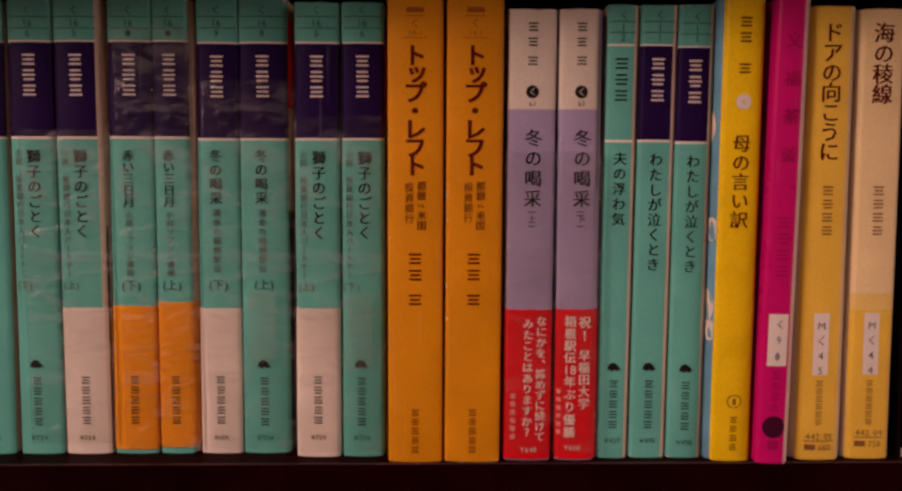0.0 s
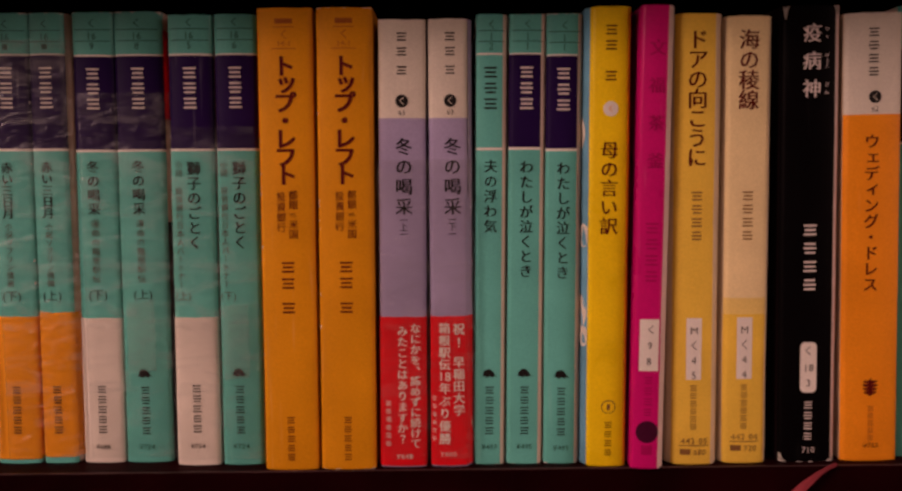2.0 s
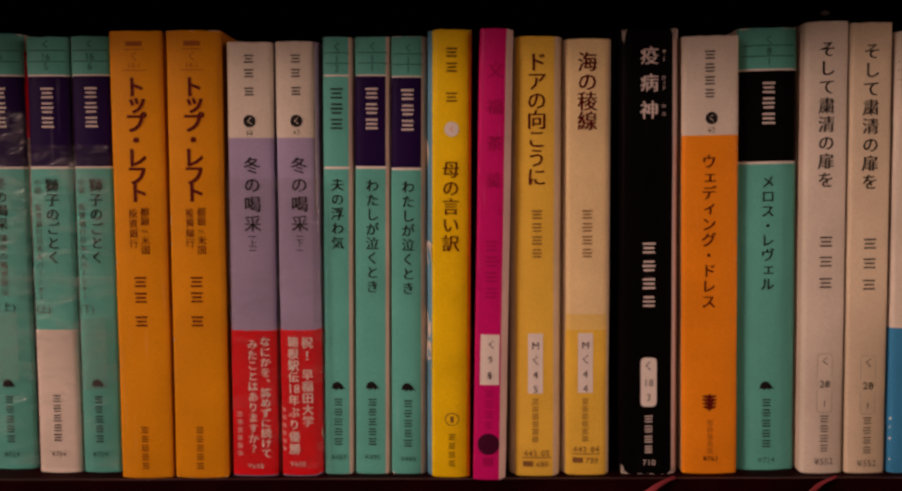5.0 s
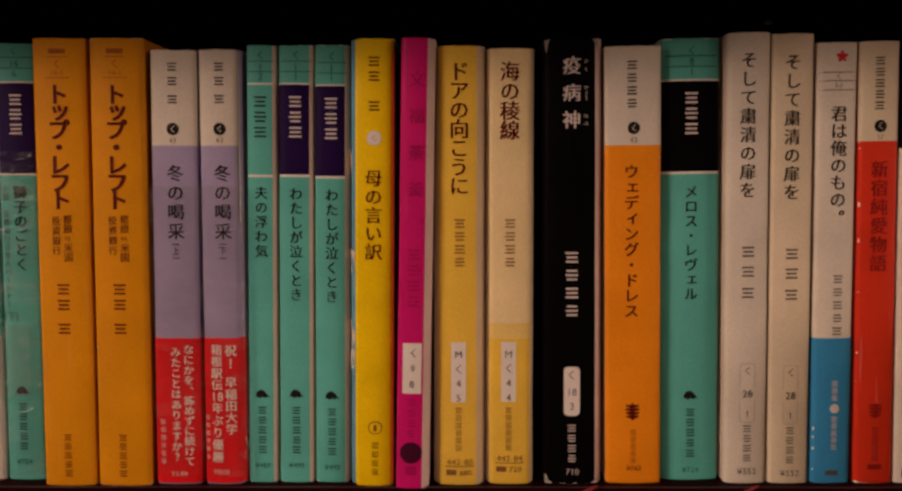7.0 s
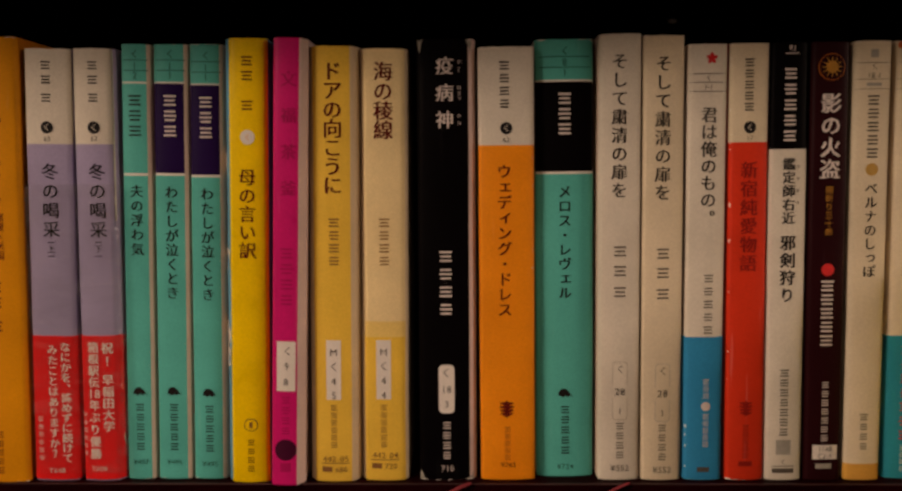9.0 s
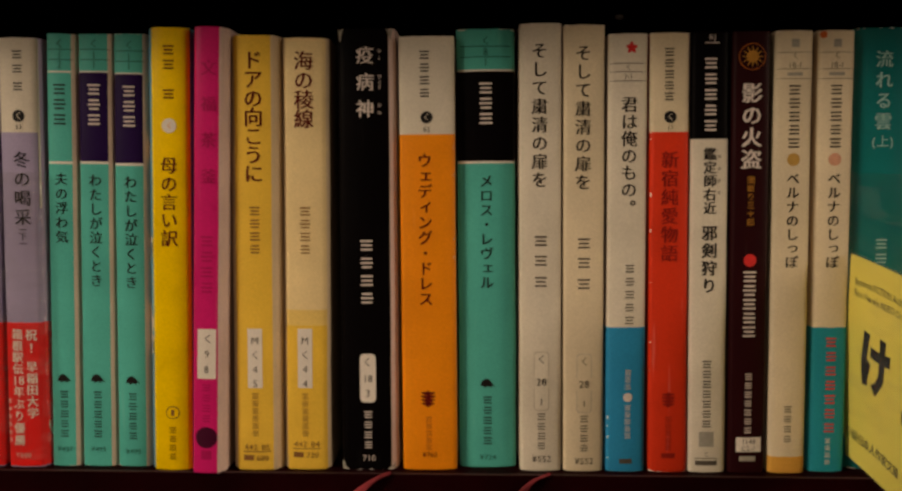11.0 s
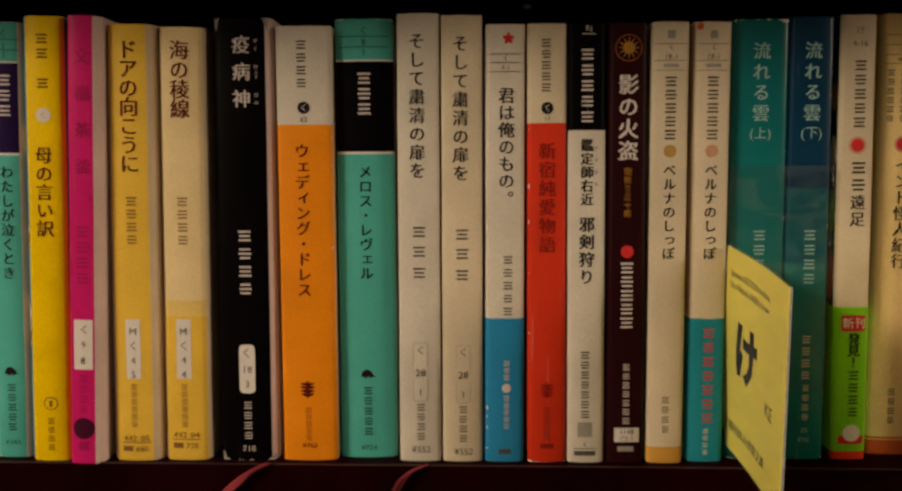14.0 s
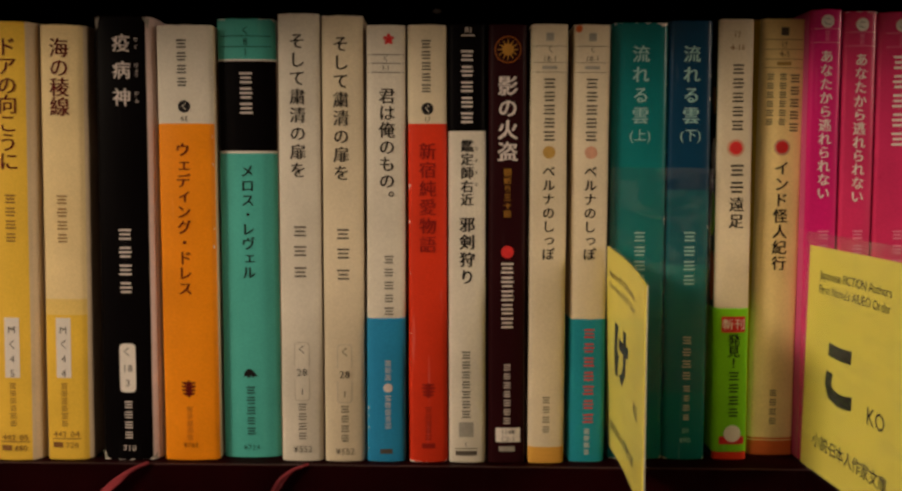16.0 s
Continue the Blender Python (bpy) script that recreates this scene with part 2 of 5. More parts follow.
slab("wall_south", -2.5, 3.0, -3.1, -3.0, 0.0, 2.45, "wall_paint", "plain wall facing the bookcase", "wall")
slab("wall_west", -2.6, -2.5, -3.0, 0.24, 0.0, 2.45, "wall_paint", "plain side wall of the room", "wall")
slab("wall_east", 3.0, 3.1, -3.0, 0.24, 0.0, 2.45, "wall_paint", "plain side wall of the room", "wall")

# ---- the bookcase ----
FRONT, BACK, LEFT, RIGHT = -0.0036, 0.122, -0.42, 0.62
case = thing("bookcase", pose(0.1, 0.1, 0), "tall black-stained wooden bookcase with open shelves", "bookcase")


def case_part(name, x0, x1, y0, y1, z0, z1, mat, bevel=0.0006, label=""):
    bm = box(bmesh.new(), x0, x1, y0, y1, z0, z1, bevel)
    bmesh.ops.translate(bm, verts=bm.verts, vec=(-0.1, -0.1, 0))
    return part(name, bm, mat, case, label)


case_part("shelf_board", LEFT, RIGHT, FRONT, BACK, SHELF - 0.022, SHELF, "shelf_wood", 0.0007, "dark reddish shelf board with a thin bright front edge")
# a very thin box, paler than the board, draws the line along its edge
case_part("edge_line", LEFT, RIGHT, FRONT - 0.0002, FRONT + 0.0005, SHELF - 0.0003, SHELF + 0.0001, "edge_lip", 0, "thin pale strip along the shelf edge")
# boards above jut 86 mm, an unseen overhang added to shade the spine tops
for z in (0.08, 0.42, 0.76, SHELF + 0.225, 1.70, 2.02):
    case_part("shelf_board", LEFT, RIGHT, FRONT if z < SHELF else FRONT - 0.086, BACK, z - 0.022, z, "shelf_wood")
# panels carry the recess's darkness in their colour
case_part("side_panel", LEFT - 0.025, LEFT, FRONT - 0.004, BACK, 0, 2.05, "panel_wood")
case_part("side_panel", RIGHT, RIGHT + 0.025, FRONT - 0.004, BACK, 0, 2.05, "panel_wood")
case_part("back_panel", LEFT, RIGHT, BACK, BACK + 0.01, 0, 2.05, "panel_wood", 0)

# a squashed pale bead, added to draw a small glint of unknown source
bm = bmesh.new()
bmesh.ops.create_uvsphere(bm, u_segments=16, v_segments=8, radius=1.0)
for v in bm.verts:
    v.co = Vector((0.2475 - 0.1 + v.co.x * 0.0021, BACK - 0.1 + v.co.y * 0.0012, SHELF + 0.1775 + v.co.z * 0.0011))
part("glint_bead", bm, "grey_ink", case, "small pale screw cap on the back panel")

# ---- lettering ----
GLYPHS = {}
SMALL, TURNED, RAISED = "ッェィョっょャュァォ", "ー（）", "、。"


def glyph(ch, bold):
    """Outline of one character, filled: points in ems about the cell's middle, and faces."""
    key = (ch, bold)
    if key not in GLYPHS:
        c = bpy.data.curves.new("glyph", "FONT")
        c.body, c.resolution_u, c.offset = ch, 2, bold
        ob = new("glyph", c)
        got = ob.evaluated_get(bpy.context.evaluated_depsgraph_get()).to_mesh()
        pts = [(v.co.x, v.co.y) for v in got.vertices]
        faces = [tuple(p.vertices) for p in got.polygons]
        wide = max((p[0] for p in pts), default=0.5) + min((p[0] for p in pts), default=0)
        bpy.data.objects.remove(ob)
        bpy.data.curves.remove(c)
        GLYPHS[key] = pts, faces, wide
    return GLYPHS[key]


def spine_y(b, x):
    """Front of the spine, in mm, at x from its middle: a slight bow, rounded off at both edges."""
    w, r = b["w"], b["r"]
    u = min(abs(x) / (w / 2), 1.0)
    y = -b["bow"] * (1 - u * u)
    near = abs(x) - (w / 2 - r)
    return y + (r - math.sqrt(max(r * r - near * near, 0)) if near > 0 else 0)


def laid(b, name, points, faces, mat, lift, label=""):
    """A flat print, laid on the spine's front; points are x, z in mm. Print on a band or a label belongs to it."""
    me = bpy.data.meshes.new(name)
    me.from_pydata([(x * MM, (spine_y(b, x) - lift) * MM, z * MM) for x, z in points], [], faces)
    me.materials.append(MATS[mat])
    ob = new(name, me)
    ob.parent = b["band"] if b["band"] and lift > 0.28 else b["label"] if b["label"] and name == "shelf_code" and lift > 0.2 else b["ob"]
    if name in ("code_label", "code_disc"):
        b["label"] = ob
    return tagged(ob, label)


def lift_of(on):
    return 0.16 + 0.17 * on


def column(b, name, text, x, z, size, pitch, mat, bold=0.0, on=0):
    points, faces = [], []
    for k, ch in enumerate(text):
        pts, fs, _ = glyph(ch, round(bold, 3))
        cz, base = z - (k + 0.5) * pitch, len(points)
        dx, dz = (0.08, 0.08) if ch in SMALL else (0.55, 0.5) if ch in RAISED else (0.25, 0) if ch in "！？" else (0, 0)
        for px, py in pts:
            u, v = px - 0.5 + dx, py - 0.38 + dz
            if ch in TURNED:
                u, v = v, -u
            points.append((x + u * size, cz + v * size))
        faces += [tuple(base + i for i in f) for f in fs]
    if name in ("title", "band_text"):
        # heavier strokes: a second impression beside the first
        n, shift = len(points), 0.032 * size
        again = laid(b, name, [(px + s, pz) for s in (-shift / 2, shift / 2) for px, pz in points], faces + [tuple(n + i for i in f) for f in faces], mat, lift_of(on))
        for v in again.data.vertices[n:]:
            v.co.y -= 0.03 * MM
        return again
    return laid(b, name, points, faces, mat, lift_of(on))


def line(b, name, text, x, z, size, mat, bold=0.0, on=0):
    points, faces, at = [], [], 0.0
    for ch in text:
        pts, fs, wide = glyph(ch, bold)
        base, left = len(points), min((p[0] for p in pts), default=0)
        run = max((p[0] for p in pts), default=0.3) - left
        pad = max(0.0, 0.4 - run) / 2 if ch.isdigit() else 0.0
        run += 2 * pad
        for px, py in pts:
            points.append((at + (px - left + pad) * size, z + (py - 0.36) * size))
        faces += [tuple(base + i for i in f) for f in fs]
        at += (run + 0.1) * size
    at -= 0.1 * size
    return laid(b, name, [(px + x - at / 2, pz) for px, pz in points], faces, mat, lift_of(on))


def bars(b, name, n, x, z, size, pitch, mat, on=0):
    """Plain bars where a name stands: three to a character, held together by a hairline."""
    c, t, points, faces = 0.0015 * size, 0.13 * size, [], []
    for k in range(3 * n):
        h = (0.44, 0.36, 0.42, 0.38)[k % 4] * size
        cz = z - (k // 3 + 0.5) * pitch + (0.3, 0.0, -0.3)[k % 3] * size
        i = len(points)
        for pz in (cz - t / 2, cz + t / 2):
            points += [(x + px, pz) for px in (-h, -c, c, h)]
        faces += [(i + q, i + q + 1, i + q + 5, i + q + 4) for q in range(3)]
        if k:
            faces.append((i + 5, i + 6, i - 6, i - 7))
    return laid(b, name, points, faces, mat, lift_of(on))


def patch(b, name, x, z0, z1, w, mat, rounded=0.0, on=0, label=""):
    """A printed field, with round corners if given; strips across follow the spine's bow."""
    cols = 9
    xs = [x - w / 2 + w * k / (cols - 1) for k in range(cols)]
    if rounded:
        xs = sorted(set(xs + [x - w / 2 + rounded * s for s in (0.1, 0.35)] + [x + w / 2 - rounded * s for s in (0.1, 0.35)]))
    points, faces = [], []
    for px in xs:
        cut = 0.0
        near = abs(px - x) - (w / 2 - rounded)
        if rounded and near > 0:
            cut = rounded - math.sqrt(max(rounded * rounded - near * near, 0))
        points += [(px, z0 + cut), (px, z1 - cut)]
    for k in range(len(xs) - 1):
        faces.append((2 * k, 2 * k + 2, 2 * k + 3, 2 * k + 1))
    return laid(b, name, points, faces, mat, lift_of(on) - 0.04, label)


def blob(b, name, x, z, outline, mat, on=0):
    """A filled outline about its middle, in rings, so that it follows the bow of the spine."""
    rings, n = 4, len(outline)
    points = [(x, z)] + [(x + u * q / rings, z + v * q / rings) for q in range(1, rings + 1) for u, v in outline]
    faces = [(0, 1 + k, 1 + (k + 1) % n) for k in range(n)]
    for q in range(rings - 1):
        a, c = 1 + q * n, 1 + (q + 1) * n
        faces += [(a + k, c + k, c + (k + 1) % n, a + (k + 1) % n) for k in range(n)]
    return laid(b, name, points, faces, mat, lift_of(on))


def disc(b, name, x, z, r, mat, on=0):
    return blob(b, name, x, z, [(r * math.cos(a * math.tau / 28), r * math.sin(a * math.tau / 28)) for a in range(28)], mat, on)


def emblem_mound(b, x, z, r, mat, on=0):
    """A dark mound with a notched foot."""
    rim = [(-0.95, -0.4), (-0.86, 0.1), (-0.62, 0.46), (-0.25, 0.64), (0.12, 0.58), (0.45, 0.3), (0.72, -0.1), (1.05, -0.5), (0.62, -0.3), (0.4, -0.58), (0.05, -0.32), (-0.35, -0.6), (-0.6, -0.34)]
    return blob(b, "emblem", x, z, [(u * r, v * r) for u, v in rim], mat, on)


def emblem_tree(b, x, z, r, mat, on=0):
    side = [(0.08, 1.0), (0.14, 0.8)]
    for k in range(4):
        top = 0.74 - 0.42 * k
        side += [(0.8 - 0.06 * abs(k - 1), top + 0.04), (0.86 - 0.06 * abs(k - 1), top - 0.12), (0.16, top - 0.34)]
    side += [(0.14, -1.0)]
    rim = [(x + u * r, z + v * r) for u, v in side] + [(x - u * r, z + v * r) for u, v in side[::-1]]
    return laid(b, "emblem", rim, [tuple(range(len(rim)))], mat, lift_of(on))


def rosette(b, x, z, radius_at, mat, on=0, n=80):
    return blob(b, "emblem", x, z, [(radius_at(k / n) * math.sin(k * math.tau / n), radius_at(k / n) * math.cos(k * math.tau / n)) for k in range(n)], mat, on)


def emblem_blossom(b, x, z, r, mat, on=0):
    return rosette(b, x, z, lambda u: r * (0.45 + 0.5 * abs(math.cos(2.5 * math.tau * u))), mat, on)


def emblem_sun(b, x, z, r, mat, on=0):
    return rosette(b, x, z, lambda u: r * (0.5 + 0.45 * max(0.0, math.cos(12 * math.tau * u)) ** 3), mat, on, 192)


# ---- paperbacks ----
rng = random.Random(7)


def shell(w, d, h, r, bow, thick, cuts, key_of, side, jitter, hinge=(0, 0), edged=""):
    """A bent cover: spine with rounded edges and two boards. Returns a bmesh and its materials."""
    # hinge: how far the boards bulge past the spine, left and right; edged: sides whose colour runs onto the corner
    half, prof = w / 2, []

    def bulge(e):
        return [(e * f, r + e * g) for f, g in ((0.45, 0.35), (0.8, 0.9), (1.0, 1.8))] if e else []

    prof.append((-half - hinge[0], d, 1))
    prof.append((-half - hinge[0], d * 0.4, 1))
    prof += [(-half - x, y, 1) for x, y in reversed(bulge(hinge[0]))]
    for k in range(6):
        a = math.pi / 2 * k / 5
        prof.append((-half + r - r * math.cos(a), r - r * math.sin(a), 1 if k < 1 or "L" in edged else 0))
    for k in range(1, 8):
        prof.append((-half + r + (w - 2 * r) * k / 8, 0, 0))
    for k in range(6):
        a = math.pi / 2 * (5 - k) / 5
        prof.append((half - r + r * math.cos(a), r - r * math.sin(a), 1 if k > 4 or "R" in edged else 0))
    prof += [(half + x, y, 1) for x, y in bulge(hinge[1])]
    prof.append((half + hinge[1], d * 0.4, 1))
    prof.append((half + hinge[1], d, 1))
    outer = [(x, y - bow * (1 - min(abs(x) / half, 1) ** 2) * (1 if y < r + 0.01 else 0), s) for x, y, s in prof]
    inner = [(x * (half - thick) / half, y + (thick if y < d * 0.3 else 0), s) for x, y, s in outer]
    names = side.split("/")
    right = len(names) - 1
    bm = bmesh.new()
    rings = []
    for z in cuts:
        sway = jitter * noise.noise(Vector((w * 3.1, h, z * 0.03)))
        end = z in (cuts[0], cuts[-1])
        ring = []
        for x, y, _ in outer + inner[::-1]:
            dz = 0.25 * noise.noise(Vector((x * 0.35 + h, y * 0.2, z + w))) if end else 0
            ring.append(bm.verts.new(((x + sway) * MM, y * MM, (z + (dz if z > cuts[0] else abs(dz) * 0.4)) * MM)))
        rings.append(ring)
    n, m = len(outer), 2 * len(outer)
    for a, b, z0, z1 in zip(rings, rings[1:], cuts, cuts[1:]):
        key = key_of((z0 + z1) / 2)
        if key not in names:
            names.append(key)
        for k in range(m):
            f = bm.faces.new((a[k], a[(k + 1) % m], b[(k + 1) % m], b[k]))
            f.smooth = True
            flat = k < n - 1 and outer[k][2] + outer[k + 1][2] < 1.5
            f.material_index = names.index(key) if flat else (right if k < m - 1 and a[k].co.x > 0 else 0)
    for ring, up in ((rings[0], False), (rings[-1], True)):
        for k in range(n - 1):
            q = (ring[k], ring[k + 1], ring[m - 2 - k], ring[m - 1 - k])
            bm.faces.new(q if up else q[::-1])
    bmesh.ops.recalc_face_normals(bm, faces=bm.faces)
    return bm, names


def paperback(x, y, w, h, lean, spine, side, label, zones=(), hinge=(0, 0), edged=""):
    """One paperback standing on the shelf; millimetres. zones: bands of another colour on the spine."""
    ob = thing("paperback_book", Matrix.Translation((x * MM, y * MM, SHELF)) @ pose(0, 0, 0, 0, lean, 0), label, "book", "row of paperback books")
    b = {"ob": ob, "w": w, "h": h, "r": min(1.5, w * 0.12), "bow": 0.2 + 0.05 * w + 0.25 * rng.random(), "hinge": hinge, "band": None, "label": None}
    cuts = sorted({0.0, 0.5, h - 0.5, h} | {round(h * k / 12, 2) for k in range(1, 12)} | {round(z, 2) for zone in zones for z in zone[:2] if 0 < z < h})

    def key_of(z):
        return next((key for z0, z1, key in zones if z0 <= z <= z1), spine)

    bm, names = shell(w, 105.0, h, b["r"], b["bow"], 0.45, cuts, key_of, side, 0.12, hinge, edged)
    part("cover", bm, names, ob)
    pages = box(bmesh.new(), (-w / 2 + 0.6) * MM, (w / 2 - 0.6) * MM, 1.4 * MM, 103.5 * MM, 0.8 * MM, (h - 1.6) * MM)
    part("page_block", pages, "page_edge", ob, "cream page edges")
    return b


def side_print(b, name, side, depth, z, ry, rz, mat, square=False):
    """A printed field on the front (side -1) or back (side 1) board, close to the spine."""
    n = 4 if square else 24
    turn = math.pi / 4 if square else 0
    grow = math.sqrt(2) if square else 1
    e = b["hinge"][0 if side < 0 else 1]

    def board_x(y):
        steps = [(b["r"], 0.0), (b["r"] + 0.35 * e, 0.45 * e), (b["r"] + 0.9 * e, 0.8 * e), (b["r"] + 1.8 * e, e)]
        for (y0, x0), (y1, x1) in zip(steps, steps[1:]):
            if y < y1 and e:
                return x0 + (x1 - x0) * max(y - y0, 0.0) / (y1 - y0)
        return e

    rim = []
    for k in range(n):
        y = depth + grow * ry * math.cos(turn + k * math.tau / n)
        rim.append((side * (b["w"] / 2 + 0.22 + board_x(y)) * MM, y * MM, (z + grow * rz * math.sin(turn + k * math.tau / n)) * MM))
    me = bpy.data.meshes.new(name)
    me.from_pydata(rim, [], [tuple(range(n))])
    me.materials.append(MATS[mat])
    ob = new(name, me)
    ob.parent = b["ob"]
    return ob


def edge_specks(b, side, z0, z1, n, seed, mat="rule_white", on=0):
    """Small rubbed spots along one long edge of the spine."""
    r, points, faces = random.Random(seed), [], []
    for _ in range(n):
        z, wide, tall = r.uniform(z0, z1), r.uniform(0.15, 0.55), r.uniform(0.3, 1.6)
        x = side * (b["w"] / 2 - 0.25 - wide / 2)
        i = len(points)
        points += [(x - wide / 2, z - tall * 0.3), (x, z - tall / 2), (x + wide / 2, z + tall * 0.1), (x + wide * 0.2, z + tall / 2), (x - wide * 0.4, z + tall * 0.3)]
        faces.append((i, i + 1, i + 2, i + 3, i + 4))
    return tagged(laid(b, "edge_wear", points, faces, mat, lift_of(on) - 0.05), "pale rubbed spots along the edge", kind="stuff")


def worn_edge(b, top=True, depth=0.9, seed=1.0):
    """A frayed pale rim where the colour has rubbed off the end of a spine."""
    n, w = 40, b["w"] - 0.5
    points, faces = [], []
    for k in range(n + 1):
        x = -w / 2 + w * k / n
        bite = depth * max(0.0, -0.12 + 1.1 * noise.noise(Vector((x * 0.45, seed, b["h"]))) + 0.9 * abs(2 * k / n - 1) ** 5)
        end = b["h"] - 0.05 if top else 0.1
        points += [(x, end), (x, end - bite if top else end + bite)]
    for k in range(n):
        faces.append((2 * k, 2 * k + 1, 2 * k + 3, 2 * k + 2))
    return laid(b, "worn_edge", points, faces, "rule_white", 0.05, "pale rubbed edge")


def paper_band(b, z0, z1, mat, label):
    """A paper strip wrapped round the foot of a book."""
    w = b["w"] + 0.24
    cuts = [z0, z0 + 0.3] + [z0 + (z1 - z0) * k / 6 for k in range(1, 6)] + [z1 - 0.3, z1]
    bm, names = shell(w, 80.0, z1, b["r"] + 0.1, b["bow"], 0.1, cuts, lambda z: mat, mat, 0.05, b["hinge"])
    bmesh.ops.translate(bm, verts=bm.verts, vec=(0, -0.13 * MM, 0))
    b["band"] = part("paper_band", bm, names, b["ob"], label)
    return b["band"]


b = paperback(-178.5, 8.5, 14.4, 154.8, 0.83, "teal", "cover_cream",
              "teal paperback at the end of the row", [(141.1, 141.6, "rule_white"), (109.7, 141.1, "navy"), (109.0, 109.7, "rule_white")])
patch(b, "code_rule", 0.0, 149.24, 149.52, 12.4, "teal_ink")
patch(b, "code_rule", 0.0, 145.47, 145.75, 12.4, "teal_ink")
line(b, "shelf_code", "く", 0.0, 151.5, 3.34, "teal_ink")
line(b, "shelf_code", "16", 0.0, 147.3, 3.34, "teal_ink")
patch(b, "code_bar", 0.0, 143.0, 144.9, 1.8, "teal_ink")
emblem_mound(b, 0.0, 31.8, 2.55, "ink")
bars(b, "imprint_bar", 5, 0.0, 27.7, 3.34, 3.58, "ink")
line(b, "price", "¥724", 0.0, 5.9, 2.55, "teal_ink")

b = paperback(-161.7, 8.5, 15.1, 155.2, 0.59, "teal", "cover_cream",
              "teal paperback with a navy spine block", [(141.0, 141.6, "rule_white"), (109.7, 141.0, "navy"), (108.9, 109.7, "rule_white")])
patch(b, "code_rule", 0.0, 149.19, 149.47, 13.0, "teal_ink")
patch(b, "code_rule", 0.0, 145.41, 145.70, 13.0, "teal_ink")
line(b, "shelf_code", "く", 0.0, 151.4, 3.34, "teal_ink")
line(b, "shelf_code", "16", 0.0, 147.3, 3.34, "teal_ink")
line(b, "shelf_code", "6", 0.0, 143.9, 3.34, "teal_ink")
bars(b, "author_bar", 3, 0.0, 137.8, 4.91, 5.08, "pale_ink")
column(b, "title", "獅子のごとく", 0.6, 105.6, 4.91, 5.07, "ink")
column(b, "subtitle", "小説", -4.5, 105.6, 2.75, 2.81, "dim_ink")
column(b, "subtitle", "投資銀行日本人パートナー", -4.5, 96.9, 2.75, 2.93, "dim_ink")
line(b, "volume", "(下)", -3.9, 59.2, 3.34, "dim_ink")
emblem_mound(b, -0.6, 31.7, 2.55, "ink")
bars(b, "imprint_bar", 5, -0.6, 27.7, 3.34, 3.58, "ink")
line(b, "price", "¥724", -0.6, 5.9, 2.55, "teal_ink")
worn_edge(b, True, 0.5, 1.0)

b = paperback(-145.4, 8.5, 15.8, 155.1, 0.29, "teal", "cover_cream",
              "teal paperback with a navy spine block and plain white paper band", [(141.0, 141.5, "rule_white"), (109.6, 141.0, "navy"), (108.8, 109.6, "rule_white")], hinge=(0, 0.5), edged="R")
patch(b, "code_rule", 0.0, 149.14, 149.42, 13.6, "teal_ink")
patch(b, "code_rule", 0.0, 145.36, 145.65, 13.6, "teal_ink")
line(b, "shelf_code", "く", 0.0, 151.4, 3.34, "teal_ink")
line(b, "shelf_code", "16", 0.0, 147.2, 3.34, "teal_ink")
line(b, "shelf_code", "5", 0.0, 143.8, 3.34, "teal_ink")
bars(b, "author_bar", 3, 0.0, 137.7, 4.91, 5.08, "pale_ink")
column(b, "title", "獅子のごとく", 0.6, 105.6, 4.91, 5.07, "ink")
column(b, "subtitle", "小説", -4.5, 105.6, 2.75, 2.81, "dim_ink")
column(b, "subtitle", "投資銀行日本人パートナー", -4.5, 96.8, 2.75, 2.93, "dim_ink")
line(b, "volume", "(上)", -3.9, 59.1, 3.34, "dim_ink")
paper_band(b, 0.1, 51.3, "band_cream", "plain white paper band")
bars(b, "imprint_bar", 5, 0.0, 28.0, 3.34, 3.54, "ink", on=1)
line(b, "price", "¥724", 0.0, 6.0, 2.36, "dim_ink", on=1)
side_print(b, "cover_photo", 1, 4.5, 40, 3.8, 39, "ink", True)

b = paperback(-128.8, 8.5, 15.3, 155.1, 0.82, "teal", "cover_cream",
              "teal paperback with a navy spine block and orange paper band", [(140.9, 141.5, "rule_white"), (109.6, 140.9, "navy"), (108.8, 109.6, "rule_white")])
patch(b, "code_rule", 0.0, 149.08, 149.36, 13.2, "teal_ink")
patch(b, "code_rule", 0.0, 145.31, 145.59, 13.2, "teal_ink")
line(b, "shelf_code", "く", 0.0, 151.3, 3.34, "teal_ink")
line(b, "shelf_code", "16", 0.0, 147.1, 3.34, "teal_ink")
patch(b, "code_bar", 0.0, 142.8, 144.7, 1.8, "teal_ink")
bars(b, "author_bar", 3, 0.0, 137.7, 4.91, 5.08, "pale_ink")
column(b, "title", "赤い三日月", -0.8, 105.1, 4.12, 3.89, "ink")
column(b, "subtitle", "小説ソブリン債務", -0.8, 84.5, 2.65, 2.81, "dim_ink")
line(b, "volume", "(下)", -0.6, 59.0, 3.93, "ink")
paper_band(b, 1.5, 51.9, "band_orange", "orange paper band")
bars(b, "imprint_bar", 5, 0.0, 28.0, 3.34, 3.54, "ink", on=1)
edge_specks(b, 1, 50, 140, 6, 3)
worn_edge(b, True, 0.6, 3.0)

